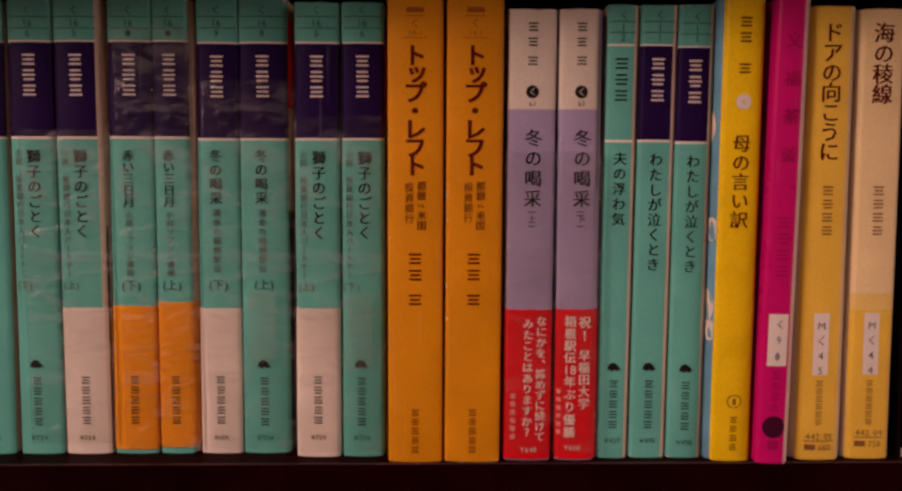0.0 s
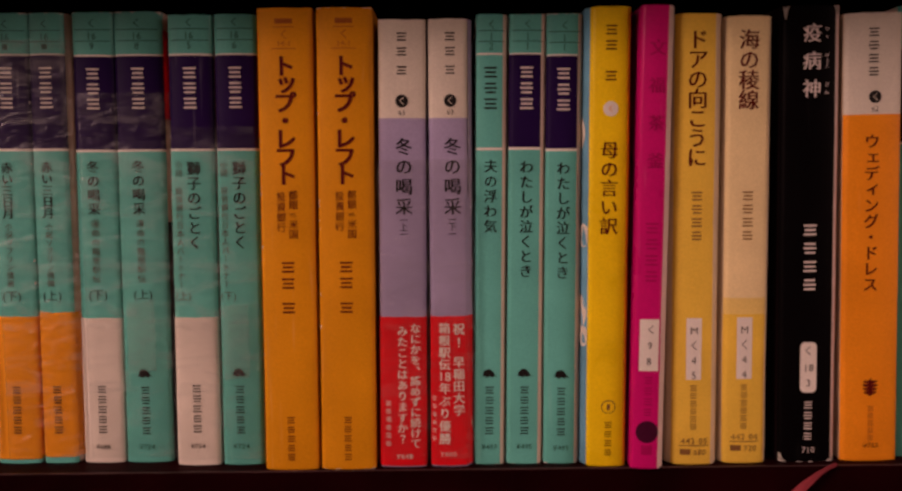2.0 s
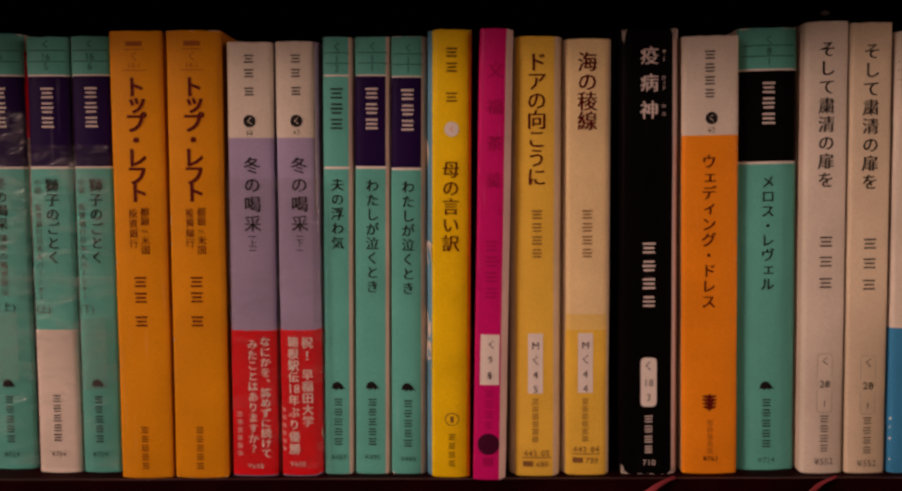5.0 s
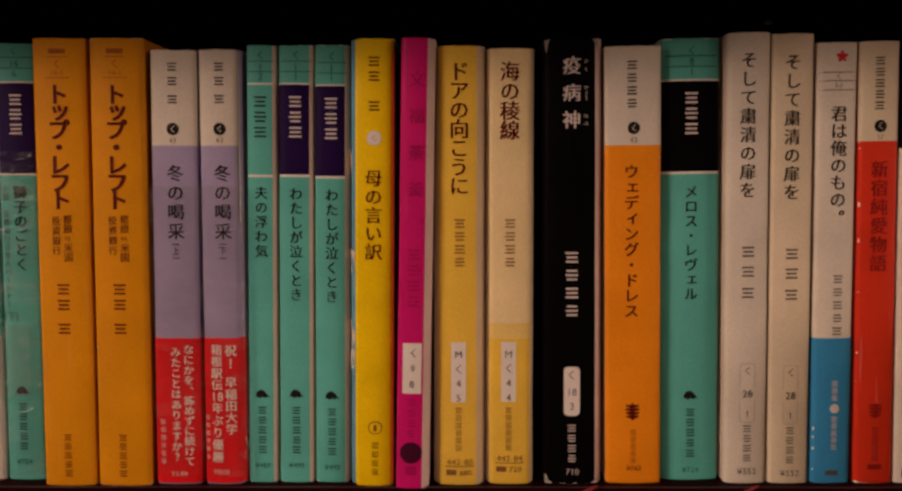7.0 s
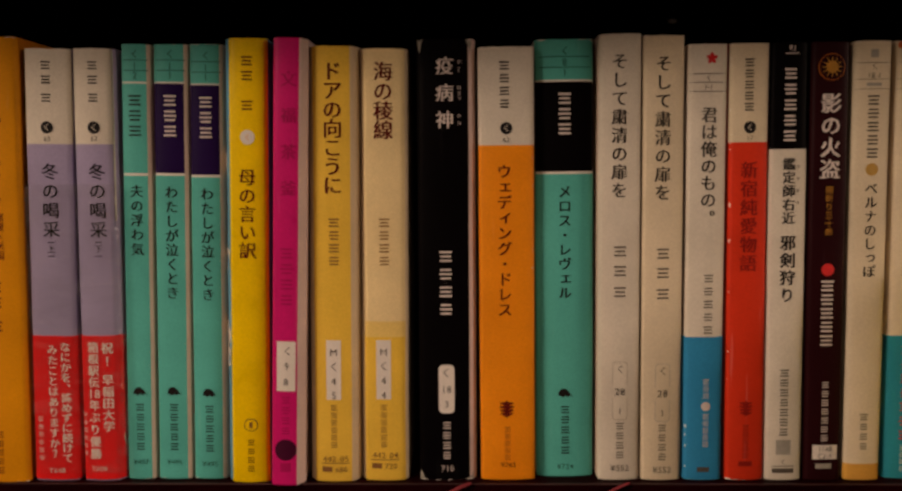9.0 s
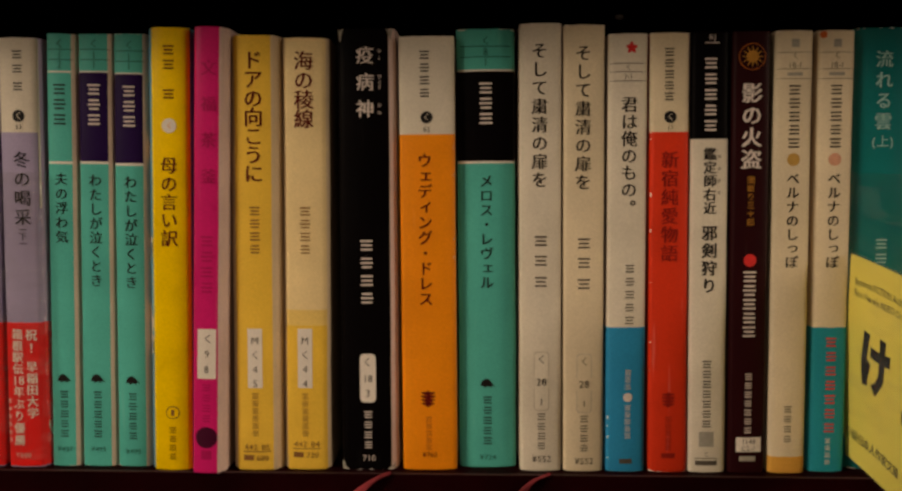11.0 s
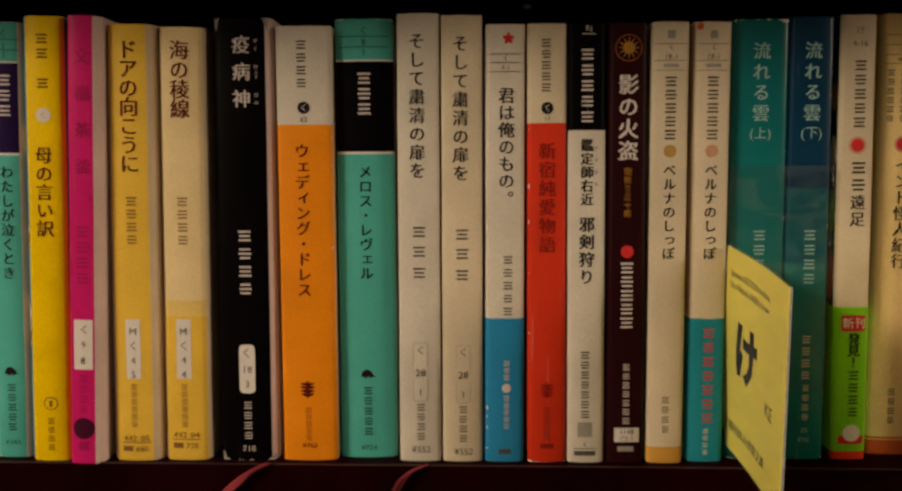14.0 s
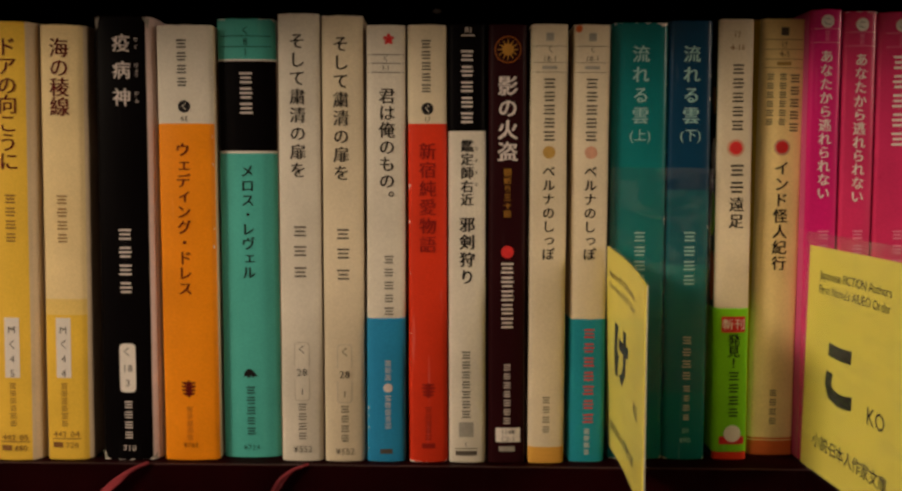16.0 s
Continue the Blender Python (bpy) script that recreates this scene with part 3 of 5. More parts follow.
b = paperback(-114.5, 8.5, 12.0, 155.0, 0.43, "teal", "cover_cream",
              "teal paperback with a navy spine block and orange paper band", [(140.9, 141.4, "rule_white"), (109.5, 140.9, "navy"), (108.7, 109.5, "rule_white")], hinge=(0, 1.3))
patch(b, "code_rule", 0.0, 149.04, 149.32, 10.3, "teal_ink")
patch(b, "code_rule", 0.0, 145.26, 145.55, 10.3, "teal_ink")
line(b, "shelf_code", "く", 0.0, 151.2, 3.34, "teal_ink")
line(b, "shelf_code", "16", 0.0, 147.1, 3.34, "teal_ink")
patch(b, "code_bar", 0.0, 142.8, 144.6, 1.8, "teal_ink")
bars(b, "author_bar", 3, 0.0, 137.6, 4.91, 5.08, "pale_ink")
column(b, "title", "赤い三日月", -0.8, 105.1, 4.12, 3.89, "ink")
column(b, "subtitle", "小説ソブリン債務", -0.8, 84.4, 2.65, 2.81, "dim_ink")
line(b, "volume", "(上)", -0.6, 59.0, 3.93, "ink")
paper_band(b, 2.2, 53.2, "band_orange", "orange paper band")
bars(b, "imprint_bar", 5, 0.0, 27.9, 3.34, 3.54, "ink", on=1)
worn_edge(b, True, 0.6, 4.0)

b = paperback(-99.1, 8.5, 14.4, 155.0, 0.69, "teal", "cover_cream",
              "teal paperback with a navy spine block and plain white paper band", [(140.2, 140.8, "rule_white"), (108.9, 140.2, "navy"), (108.1, 108.9, "rule_white")])
patch(b, "code_rule", 0.0, 148.98, 149.27, 12.4, "teal_ink")
patch(b, "code_rule", 0.0, 145.21, 145.49, 12.4, "teal_ink")
line(b, "shelf_code", "く", 0.0, 151.2, 3.34, "teal_ink")
line(b, "shelf_code", "16", 0.0, 147.1, 3.34, "teal_ink")
line(b, "shelf_code", "9", 0.0, 143.7, 3.34, "teal_ink")
bars(b, "author_bar", 3, 0.0, 137.0, 4.91, 5.08, "pale_ink")
column(b, "title", "冬の喝采", -0.8, 105.4, 4.52, 4.76, "ink")
column(b, "subtitle", "運命の箱根駅伝", -0.6, 85.2, 2.95, 3.15, "dim_ink")
line(b, "volume", "(下)", -0.4, 59.1, 3.93, "ink")
paper_band(b, 0.1, 51.0, "band_cream", "plain white paper band")
bars(b, "imprint_bar", 5, 0.0, 27.9, 3.34, 3.54, "ink", on=1)
line(b, "price", "¥686", 0.0, 5.9, 2.36, "dim_ink", on=1)
worn_edge(b, True, 0.4, 5.0)

b = paperback(-83.3, 8.5, 16.5, 154.9, 0.47, "teal", "cover_cream",
              "teal paperback with a navy spine block", [(140.2, 140.8, "rule_white"), (108.8, 140.2, "navy"), (108.1, 108.8, "rule_white")])
patch(b, "code_rule", 0.0, 148.93, 149.22, 14.2, "teal_ink")
patch(b, "code_rule", 0.0, 145.16, 145.44, 14.2, "teal_ink")
line(b, "shelf_code", "く", 0.0, 151.1, 3.34, "teal_ink")
line(b, "shelf_code", "16", 0.0, 147.0, 3.34, "teal_ink")
line(b, "shelf_code", "8", 0.0, 143.6, 3.34, "teal_ink")
bars(b, "author_bar", 3, 0.0, 137.0, 4.91, 5.08, "pale_ink")
column(b, "title", "冬の喝采", -0.8, 105.4, 4.52, 4.76, "ink")
column(b, "subtitle", "運命の箱根駅伝", -0.6, 85.1, 2.95, 3.15, "dim_ink")
line(b, "volume", "(上)", -0.4, 59.1, 3.93, "ink")
emblem_mound(b, -0.6, 31.4, 2.55, "ink")
bars(b, "imprint_bar", 5, -0.6, 27.4, 3.34, 3.58, "ink")
line(b, "price", "¥724", -0.6, 5.6, 2.55, "teal_ink")
side_print(b, "cover_photo", 1, 4.5, 134, 3.8, 15, "band_red", True)
side_print(b, "cover_photo", 1, 4.5, 42, 3.8, 42, "ink", True)
worn_edge(b, True, 0.5, 6.0)

b = paperback(-64.9, 4.5, 15.0, 153.0, 0.60, "teal", "cover_cream",
              "teal paperback with a navy spine block and plain white paper band", [(139.6, 140.2, "rule_white"), (108.7, 139.6, "navy"), (107.9, 108.7, "rule_white")])
patch(b, "code_rule", 0.0, 148.24, 148.52, 12.9, "teal_ink")
patch(b, "code_rule", 0.0, 144.52, 144.79, 12.9, "teal_ink")
line(b, "shelf_code", "く", 0.0, 150.4, 3.30, "teal_ink")
line(b, "shelf_code", "16", 0.0, 146.3, 3.30, "teal_ink")
line(b, "shelf_code", "5", 0.0, 143.0, 3.30, "teal_ink")
bars(b, "author_bar", 3, 0.0, 136.4, 4.85, 5.02, "pale_ink")
column(b, "title", "獅子のごとく", 0.6, 104.7, 4.85, 5.01, "ink")
column(b, "subtitle", "小説", -4.5, 104.7, 2.71, 2.77, "dim_ink")
column(b, "subtitle", "投資銀行日本人パートナー", -4.5, 96.0, 2.71, 2.89, "dim_ink")
line(b, "volume", "(上)", -3.9, 58.8, 3.30, "dim_ink")
paper_band(b, 0.1, 51.5, "band_cream", "plain white paper band")
bars(b, "imprint_bar", 5, 0.0, 28.7, 3.30, 3.49, "ink", on=1)
line(b, "price", "¥724", 0.0, 7.0, 2.33, "dim_ink", on=1)

b = paperback(-49.5, 4.5, 14.2, 153.0, 0.49, "teal", "cover_cream",
              "teal paperback with a navy spine block", [(139.6, 140.1, "rule_white"), (108.6, 139.6, "navy"), (107.9, 108.6, "rule_white")])
patch(b, "code_rule", 0.0, 148.19, 148.47, 12.2, "teal_ink")
patch(b, "code_rule", 0.0, 144.47, 144.75, 12.2, "teal_ink")
line(b, "shelf_code", "く", 0.0, 150.4, 3.30, "teal_ink")
line(b, "shelf_code", "16", 0.0, 146.3, 3.30, "teal_ink")
line(b, "shelf_code", "6", 0.0, 142.9, 3.30, "teal_ink")
bars(b, "author_bar", 3, 0.0, 136.4, 4.85, 5.02, "pale_ink")
column(b, "title", "獅子のごとく", 0.6, 104.6, 4.85, 5.01, "ink")
column(b, "subtitle", "小説", -4.5, 104.6, 2.71, 2.77, "dim_ink")
column(b, "subtitle", "投資銀行日本人パートナー", -4.5, 96.0, 2.71, 2.89, "dim_ink")
line(b, "volume", "(下)", -3.9, 58.7, 3.30, "dim_ink")
emblem_mound(b, -0.6, 32.2, 2.52, "ink")
bars(b, "imprint_bar", 5, -0.6, 28.2, 3.30, 3.53, "ink")
line(b, "price", "¥724", -0.6, 6.7, 2.52, "teal_ink")
side_print(b, "cover_photo", 1, 4.5, 130, 3.8, 18, "band_red", True)

b = paperback(-31.6, -1.5, 18.2, 153.7, 0.39, "orange", "cover_orange",
              "thick orange paperback with brown lettering")
patch(b, "code_bar", 0.0, 148.6, 150.2, 5.7, "rust_ink")
patch(b, "code_rule", 0.0, 147.37, 147.64, 6.8, "rust_ink")
line(b, "shelf_code", "く", 0.0, 145.1, 3.42, "rust_ink")
line(b, "shelf_code", "14-1", 0.0, 142.2, 2.47, "rust_ink")
patch(b, "code_rule", 0.0, 140.42, 140.70, 8.0, "rust_ink")
column(b, "title", "トップ・レフト", 0.0, 138.0, 7.41, 5.92, "brown_ink", 0.022)
column(b, "subtitle", "都銀", 2.1, 94.5, 3.23, 3.21, "brown_ink")
line(b, "subtitle", "vs.", 2.1, 86.6, 2.28, "brown_ink")
column(b, "subtitle", "米国", 2.1, 84.9, 3.23, 3.32, "brown_ink")
column(b, "subtitle", "投資銀行", -1.9, 94.1, 3.23, 3.40, "brown_ink")
bars(b, "author_bar", 1, 0.0, 71.4, 4.75, 4.97, "brown_ink")
bars(b, "author_bar", 1, 0.0, 66.0, 4.75, 4.99, "brown_ink")
bars(b, "author_bar", 1, 0.0, 57.8, 4.75, 5.01, "brown_ink")
bars(b, "imprint_bar", 5, 0.0, 18.8, 2.85, 3.17, "brown_ink")
edge_specks(b, -1, 30, 120, 10, 9)

b = paperback(-12.5, -1.5, 18.5, 153.6, 0.56, "orange", "cover_orange",
              "thick orange paperback with brown lettering")
patch(b, "code_bar", 0.0, 148.5, 150.2, 5.7, "rust_ink")
patch(b, "code_rule", 0.0, 147.30, 147.58, 6.8, "rust_ink")
line(b, "shelf_code", "く", 0.0, 145.1, 3.42, "rust_ink")
line(b, "shelf_code", "14-1", 0.0, 142.1, 2.47, "rust_ink")
patch(b, "code_rule", 0.0, 140.36, 140.63, 8.0, "rust_ink")
column(b, "title", "トップ・レフト", 0.0, 137.9, 7.41, 5.92, "brown_ink", 0.022)
column(b, "subtitle", "都銀", 2.1, 94.4, 3.23, 3.21, "brown_ink")
line(b, "subtitle", "vs.", 2.1, 86.5, 2.28, "brown_ink")
column(b, "subtitle", "米国", 2.1, 84.8, 3.23, 3.32, "brown_ink")
column(b, "subtitle", "投資銀行", -1.9, 94.1, 3.23, 3.40, "brown_ink")
bars(b, "author_bar", 1, 0.0, 71.3, 4.75, 4.97, "brown_ink")
bars(b, "author_bar", 1, 0.0, 66.0, 4.75, 4.99, "brown_ink")
bars(b, "author_bar", 1, 0.0, 57.7, 4.75, 5.01, "brown_ink")
bars(b, "imprint_bar", 5, 0.0, 18.7, 2.85, 3.17, "brown_ink")
edge_specks(b, -1, 30, 120, 8, 10)
worn_edge(b, True, 0.5, 10.0)
worn_edge(b, False, 0.35, 50.0)

b = paperback(6.0, 0.0, 15.8, 149.8, 0.66, "lavender", "cover_lavender",
              "lavender paperback with a cream head and a red paper band", [(117.7, 150.8, "cream")])
bars(b, "author_bar", 1, 0.0, 146.0, 3.63, 3.67, "ink")
bars(b, "author_bar", 1, 0.0, 141.2, 3.63, 3.68, "ink")
bars(b, "author_bar", 1, 0.0, 135.1, 3.63, 3.70, "ink")
disc(b, "code_disc", 0.0, 123.3, 2.10, "ink")
line(b, "shelf_code", "く", 0.0, 123.3, 2.86, "cream", on=0.4)
line(b, "shelf_code", "63", 0.0, 119.5, 2.29, "ink")
column(b, "title", "冬の喝采", 0.6, 111.7, 5.92, 6.61, "ink")
column(b, "volume", "上", 0.4, 83.5, 3.06, 3.43, "ink")
patch(b, "volume_mark", 0.4, 83.96, 84.25, 2.5, "ink")
patch(b, "volume_mark", 0.4, 79.20, 79.48, 2.5, "ink")
paper_band(b, 0.5, 51.6, "band_red", "red paper band with white lettering")
column(b, "band_text", "なにかを、諦めずに続けて", 4.2, 49.5, 3.63, 3.58, "band_ink", 0.004, on=1)
column(b, "band_text", "みたことはありますか？", -0.2, 48.7, 3.63, 3.69, "band_ink", 0.004, on=1)
bars(b, "imprint_bar", 6, -5.0, 23.6, 2.10, 2.78, "pale_ink", on=1)
line(b, "price", "Y648", 0.4, 3.9, 2.48, "pale_ink", on=1)

b = paperback(22.0, 0.0, 12.9, 149.8, 0.31, "lavender", "cover_lavender",
              "lavender paperback with a cream head and a red paper band", [(117.6, 150.8, "cream")], hinge=(0, 1.5))
bars(b, "author_bar", 1, 0.7, 145.9, 3.63, 3.67, "ink")
bars(b, "author_bar", 1, 0.7, 141.1, 3.63, 3.68, "ink")
bars(b, "author_bar", 1, 0.7, 135.1, 3.63, 3.70, "ink")
disc(b, "code_disc", 0.7, 123.2, 2.10, "ink")
line(b, "shelf_code", "く", 0.7, 123.2, 2.86, "cream", on=0.4)
line(b, "shelf_code", "63", 0.7, 119.5, 2.29, "ink")
column(b, "title", "冬の喝采", 1.3, 111.6, 5.92, 6.61, "ink")
column(b, "volume", "下", 1.1, 83.5, 3.06, 3.43, "ink")
patch(b, "volume_mark", 1.1, 83.91, 84.20, 2.5, "ink")
patch(b, "volume_mark", 1.1, 79.14, 79.43, 2.5, "ink")
paper_band(b, 0.5, 51.6, "band_red", "red paper band with white lettering")
column(b, "band_text", "祝！", 3.0, 49.6, 4.20, 4.58, "band_ink", 0.004, on=1)
column(b, "band_text", "早稲田大学", 3.0, 38.1, 4.01, 4.10, "band_ink", 0.004, on=1)
column(b, "band_text", "箱根駅伝", -1.8, 49.6, 4.01, 4.10, "band_ink", 0.004, on=1)
line(b, "band_text", "18", -1.8, 31.2, 4.39, "band_ink", 0.004, on=1)
column(b, "band_text", "年ぶり優勝", -1.8, 29.3, 4.01, 4.32, "band_ink", 0.004, on=1)
bars(b, "imprint_bar", 6, -5.4, 25.1, 1.72, 2.78, "pale_ink", on=1)
line(b, "price", "Y600", -0.8, 4.5, 2.48, "pale_ink", on=1)
side_print(b, "cover_field", 1, 8.0, 120.5, 7.4, 29.0, "cream", True)
side_print(b, "band_photo", 1, 6.5, 38.0, 5.0, 10.5, "ink", True)
side_print(b, "band_roundel", 1, 6.5, 15.0, 4.6, 5.6, "cream")
worn_edge(b, True, 0.4, 12.0)

b = paperback(35.1, 2.0, 10.1, 151.3, 0.84, "teal", "cover_cream",
              "slim teal paperback with cream cover edges", [(138.2, 138.8, "rule_white"), (106.9, 107.7, "rule_white")], hinge=(0, 0.4), edged="R")
patch(b, "code_rule", 0.0, 145.95, 146.22, 8.7, "teal_ink")
patch(b, "code_rule", 0.0, 142.43, 142.71, 8.7, "teal_ink")
line(b, "shelf_code", "く", 0.0, 148.0, 3.27, "teal_ink")
line(b, "shelf_code", "1", 0.0, 144.1, 3.27, "teal_ink")
line(b, "shelf_code", "2", 0.0, 141.0, 3.27, "teal_ink")
bars(b, "author_bar", 3, -0.2, 135.1, 4.81, 5.17, "ink")
column(b, "title", "夫の浮わ気", 0.0, 104.1, 4.61, 5.00, "ink")
emblem_mound(b, 0.0, 31.5, 2.50, "ink")
bars(b, "imprint_bar", 5, 0.0, 27.6, 3.27, 3.51, "ink")
line(b, "price", "¥457", 0.0, 6.2, 2.50, "teal_ink")
worn_edge(b, False, 0.35, 53.0)

b = paperback(47.0, 2.0, 12.0, 151.3, 0.87, "teal", "cover_cream",
              "slim teal paperback with a navy block and cream edges", [(138.2, 138.7, "rule_white"), (107.7, 138.2, "navy"), (106.9, 107.7, "rule_white")], hinge=(0, 0.4), edged="R")
patch(b, "code_rule", 0.0, 145.91, 146.18, 10.3, "teal_ink")
patch(b, "code_rule", 0.0, 142.40, 142.67, 10.3, "teal_ink")
line(b, "shelf_code", "く", 0.0, 148.0, 3.27, "teal_ink")
line(b, "shelf_code", "1", 0.0, 144.1, 3.27, "teal_ink")
line(b, "shelf_code", "1", 0.0, 141.0, 3.27, "teal_ink")
bars(b, "author_bar", 3, -0.2, 135.0, 4.81, 5.17, "pale_ink")
column(b, "title", "わたしが泣くとき", 0.0, 103.7, 4.71, 4.98, "ink")
emblem_mound(b, 0.0, 31.5, 2.50, "ink")
bars(b, "imprint_bar", 5, 0.0, 27.5, 3.27, 3.51, "ink")
line(b, "price", "¥495", 0.0, 6.2, 2.50, "teal_ink")
worn_edge(b, True, 0.4, 14.0)
worn_edge(b, False, 0.35, 54.0)

b = paperback(59.5, 2.0, 11.8, 151.3, 0.74, "teal", "cover_cream",
              "slim teal paperback with a navy block and cream edges", [(137.6, 138.1, "rule_white"), (107.1, 137.6, "navy"), (106.3, 107.1, "rule_white")], hinge=(0, 0.4), edged="R")
patch(b, "code_rule", 0.0, 145.31, 145.59, 10.2, "teal_ink")
patch(b, "code_rule", 0.0, 141.80, 142.08, 10.2, "teal_ink")
line(b, "shelf_code", "く", 0.0, 147.4, 3.27, "teal_ink")
line(b, "shelf_code", "1", 0.0, 143.5, 3.27, "teal_ink")
line(b, "shelf_code", "1", 0.0, 140.4, 3.27, "teal_ink")
bars(b, "author_bar", 3, -0.2, 134.4, 4.81, 5.17, "pale_ink")
column(b, "title", "わたしが泣くとき", 0.0, 103.1, 4.71, 4.99, "ink")
emblem_mound(b, 0.0, 30.9, 2.50, "ink")
bars(b, "imprint_bar", 5, 0.0, 26.9, 3.27, 3.51, "ink")
line(b, "price", "¥495", 0.0, 5.5, 2.50, "teal_ink")
worn_edge(b, True, 0.5, 15.0)
worn_edge(b, False, 0.35, 55.0)

b = paperback(74.5, -1.5, 13.2, 152.8, 0.66, "yellow", "cover_sky",
              "glossy yellow paperback with sky blue covers", hinge=(1.7, 0))
bars(b, "author_bar", 1, 0.0, 147.3, 4.18, 4.02, "brown_ink")
bars(b, "author_bar", 1, 0.0, 142.4, 4.18, 4.03, "brown_ink")
bars(b, "author_bar", 1, 0.0, 132.5, 4.18, 4.05, "brown_ink")
disc(b, "code_disc", 0.0, 119.8, 2.47, "rule_white")
line(b, "shelf_code", "く", 0.0, 119.8, 2.47, "orange", on=0.4)
column(b, "title", "母の言い訳", -0.2, 109.5, 6.08, 6.25, "brown_ink")
side_print(b, "cover_cloud", -1, 3.0, 78, 2.2, 4.0, "cream")
side_print(b, "cover_cloud", -1, 4.5, 52, 3.0, 6.0, "cream")
side_print(b, "cover_cloud", -1, 2.6, 44, 1.8, 3.5, "cream")
side_print(b, "cover_cloud", -1, 5.0, 112, 2.6, 5.0, "cream")
patch(b, "badge", 0.4, 18.3, 22.8, 4.9, "umber_ink", 2.2)
patch(b, "badge_field", 0.4, 18.6, 22.4, 4.2, "yellow", 1.9, on=0.4)
patch(b, "badge_mark", 0.4, 19.4, 21.6, 1.1, "umber_ink", on=0.8)
bars(b, "imprint_bar", 4, 0.4, 15.9, 2.66, 3.12, "brown_ink")

b = paperback(87.3, -4.5, 10.0, 152.6, 1.24, "magenta", "magenta/cover_blush",
              "magenta paperback with a small white code label", hinge=(0, 1.2), edged="R")
column(b, "title", "文", 0.4, 141.8, 5.46, 5.44, "plum_ink")
column(b, "title", "福", 0.4, 129.8, 5.46, 5.48, "plum_ink")
column(b, "title", "茶", 0.4, 117.7, 5.46, 5.52, "plum_ink")
column(b, "title", "釜", 0.4, 105.5, 5.46, 5.56, "plum_ink")
bars(b, "author_bar", 4, 0.0, 83.3, 4.70, 5.29, "plum_ink")
patch(b, "code_label", 0.0, 33.2, 50.5, 6.4, "rule_white", label="white code label")
line(b, "shelf_code", "く", 0.4, 47.1, 3.39, "dim_ink", on=0.4)
line(b, "shelf_code", "9", 0.2, 41.9, 3.39, "dim_ink", on=0.4)
line(b, "shelf_code", "8", 0.0, 36.5, 3.39, "ink", on=0.4)
bars(b, "imprint_bar", 4, 0.0, 31.9, 3.20, 3.60, "plum_ink")
disc(b, "emblem", 0.0, 12.6, 3.76, "plum_dark")
patch(b, "price_bar", 0.0, 4.9, 8.1, 3.6, "plum_ink")

b = paperback(104.2, -0.5, 14.5, 150.3, 0.24, "amber", "cover_buff",
              "amber paperback with a small white code label", hinge=(2.0, 1.4), edged="R")
column(b, "title", "ドアの向こうに", -0.2, 145.2, 6.86, 6.40, "brown_ink")
bars(b, "author_bar", 4, 0.0, 93.0, 3.92, 4.38, "umber_ink")
patch(b, "code_label", -0.4, 29.2, 50.1, 5.1, "rule_white", label="white code label")
line(b, "shelf_code", "M", -0.4, 45.9, 3.53, "dim_ink", on=0.4)
line(b, "shelf_code", "く", -0.4, 40.8, 3.53, "dim_ink", on=0.4)
line(b, "shelf_code", "4", -0.4, 35.8, 3.53, "dim_ink", on=0.4)
line(b, "shelf_code", "5", -0.4, 30.8, 3.53, "dim_ink", on=0.4)
bars(b, "imprint_bar", 6, -0.4, 27.7, 2.55, 2.64, "umber_ink")
line(b, "stock_code", "442 05", 0.0, 8.2, 2.94, "umber_ink")
patch(b, "code_rule", 0.0, 6.45, 6.76, 9.8, "umber_ink")
line(b, "price", "680", 2.0, 4.4, 2.74, "umber_ink")
patch(b, "price_bar", -2.9, 3.5, 5.4, 3.5, "umber_ink")

b = paperback(121.5, 0.5, 14.1, 149.6, 0.15, "amber", "cover_buff",
              "faded pale amber paperback with a white code label", [(56.5, 150.6, "amber_pale"), (51.0, 56.5, "amber_mid")], hinge=(1.4, 1.2))
column(b, "title", "海の稜線", -0.2, 145.2, 6.87, 6.55, "brown_ink")
bars(b, "author_bar", 4, 0.0, 92.9, 3.93, 4.39, "umber_ink")
patch(b, "code_label", -0.4, 29.1, 50.0, 5.1, "rule_white", label="white code label")
line(b, "shelf_code", "M", -0.4, 45.8, 3.53, "dim_ink", on=0.4)
line(b, "shelf_code", "く", -0.4, 40.8, 3.53, "dim_ink", on=0.4)
line(b, "shelf_code", "4", -0.4, 35.8, 3.53, "dim_ink", on=0.4)
line(b, "shelf_code", "4", -0.4, 30.7, 3.53, "dim_ink", on=0.4)
bars(b, "imprint_bar", 6, -0.4, 27.5, 2.55, 2.64, "umber_ink")
line(b, "stock_code", "442 04", 0.0, 9.2, 2.94, "umber_ink")
patch(b, "code_rule", 0.0, 7.37, 7.67, 9.8, "umber_ink")
line(b, "price", "720", 2.0, 5.3, 2.75, "umber_ink")
patch(b, "price_bar", -2.9, 4.4, 6.3, 3.5, "umber_ink")

b = paperback(143.2, 1.5, 19.1, 152.8, -0.30, "black", "cover_dark/cover_blush",
              "thick black paperback with white lettering and worn corners", hinge=(0, 0.9), edged="R")
column(b, "title", "疫", 0.0, 146.9, 6.29, 6.14, "pale_ink")
column(b, "reading", "やく", 4.9, 146.3, 1.57, 2.49, "pale_ink")
column(b, "title", "病", 0.0, 137.9, 6.29, 6.17, "pale_ink")
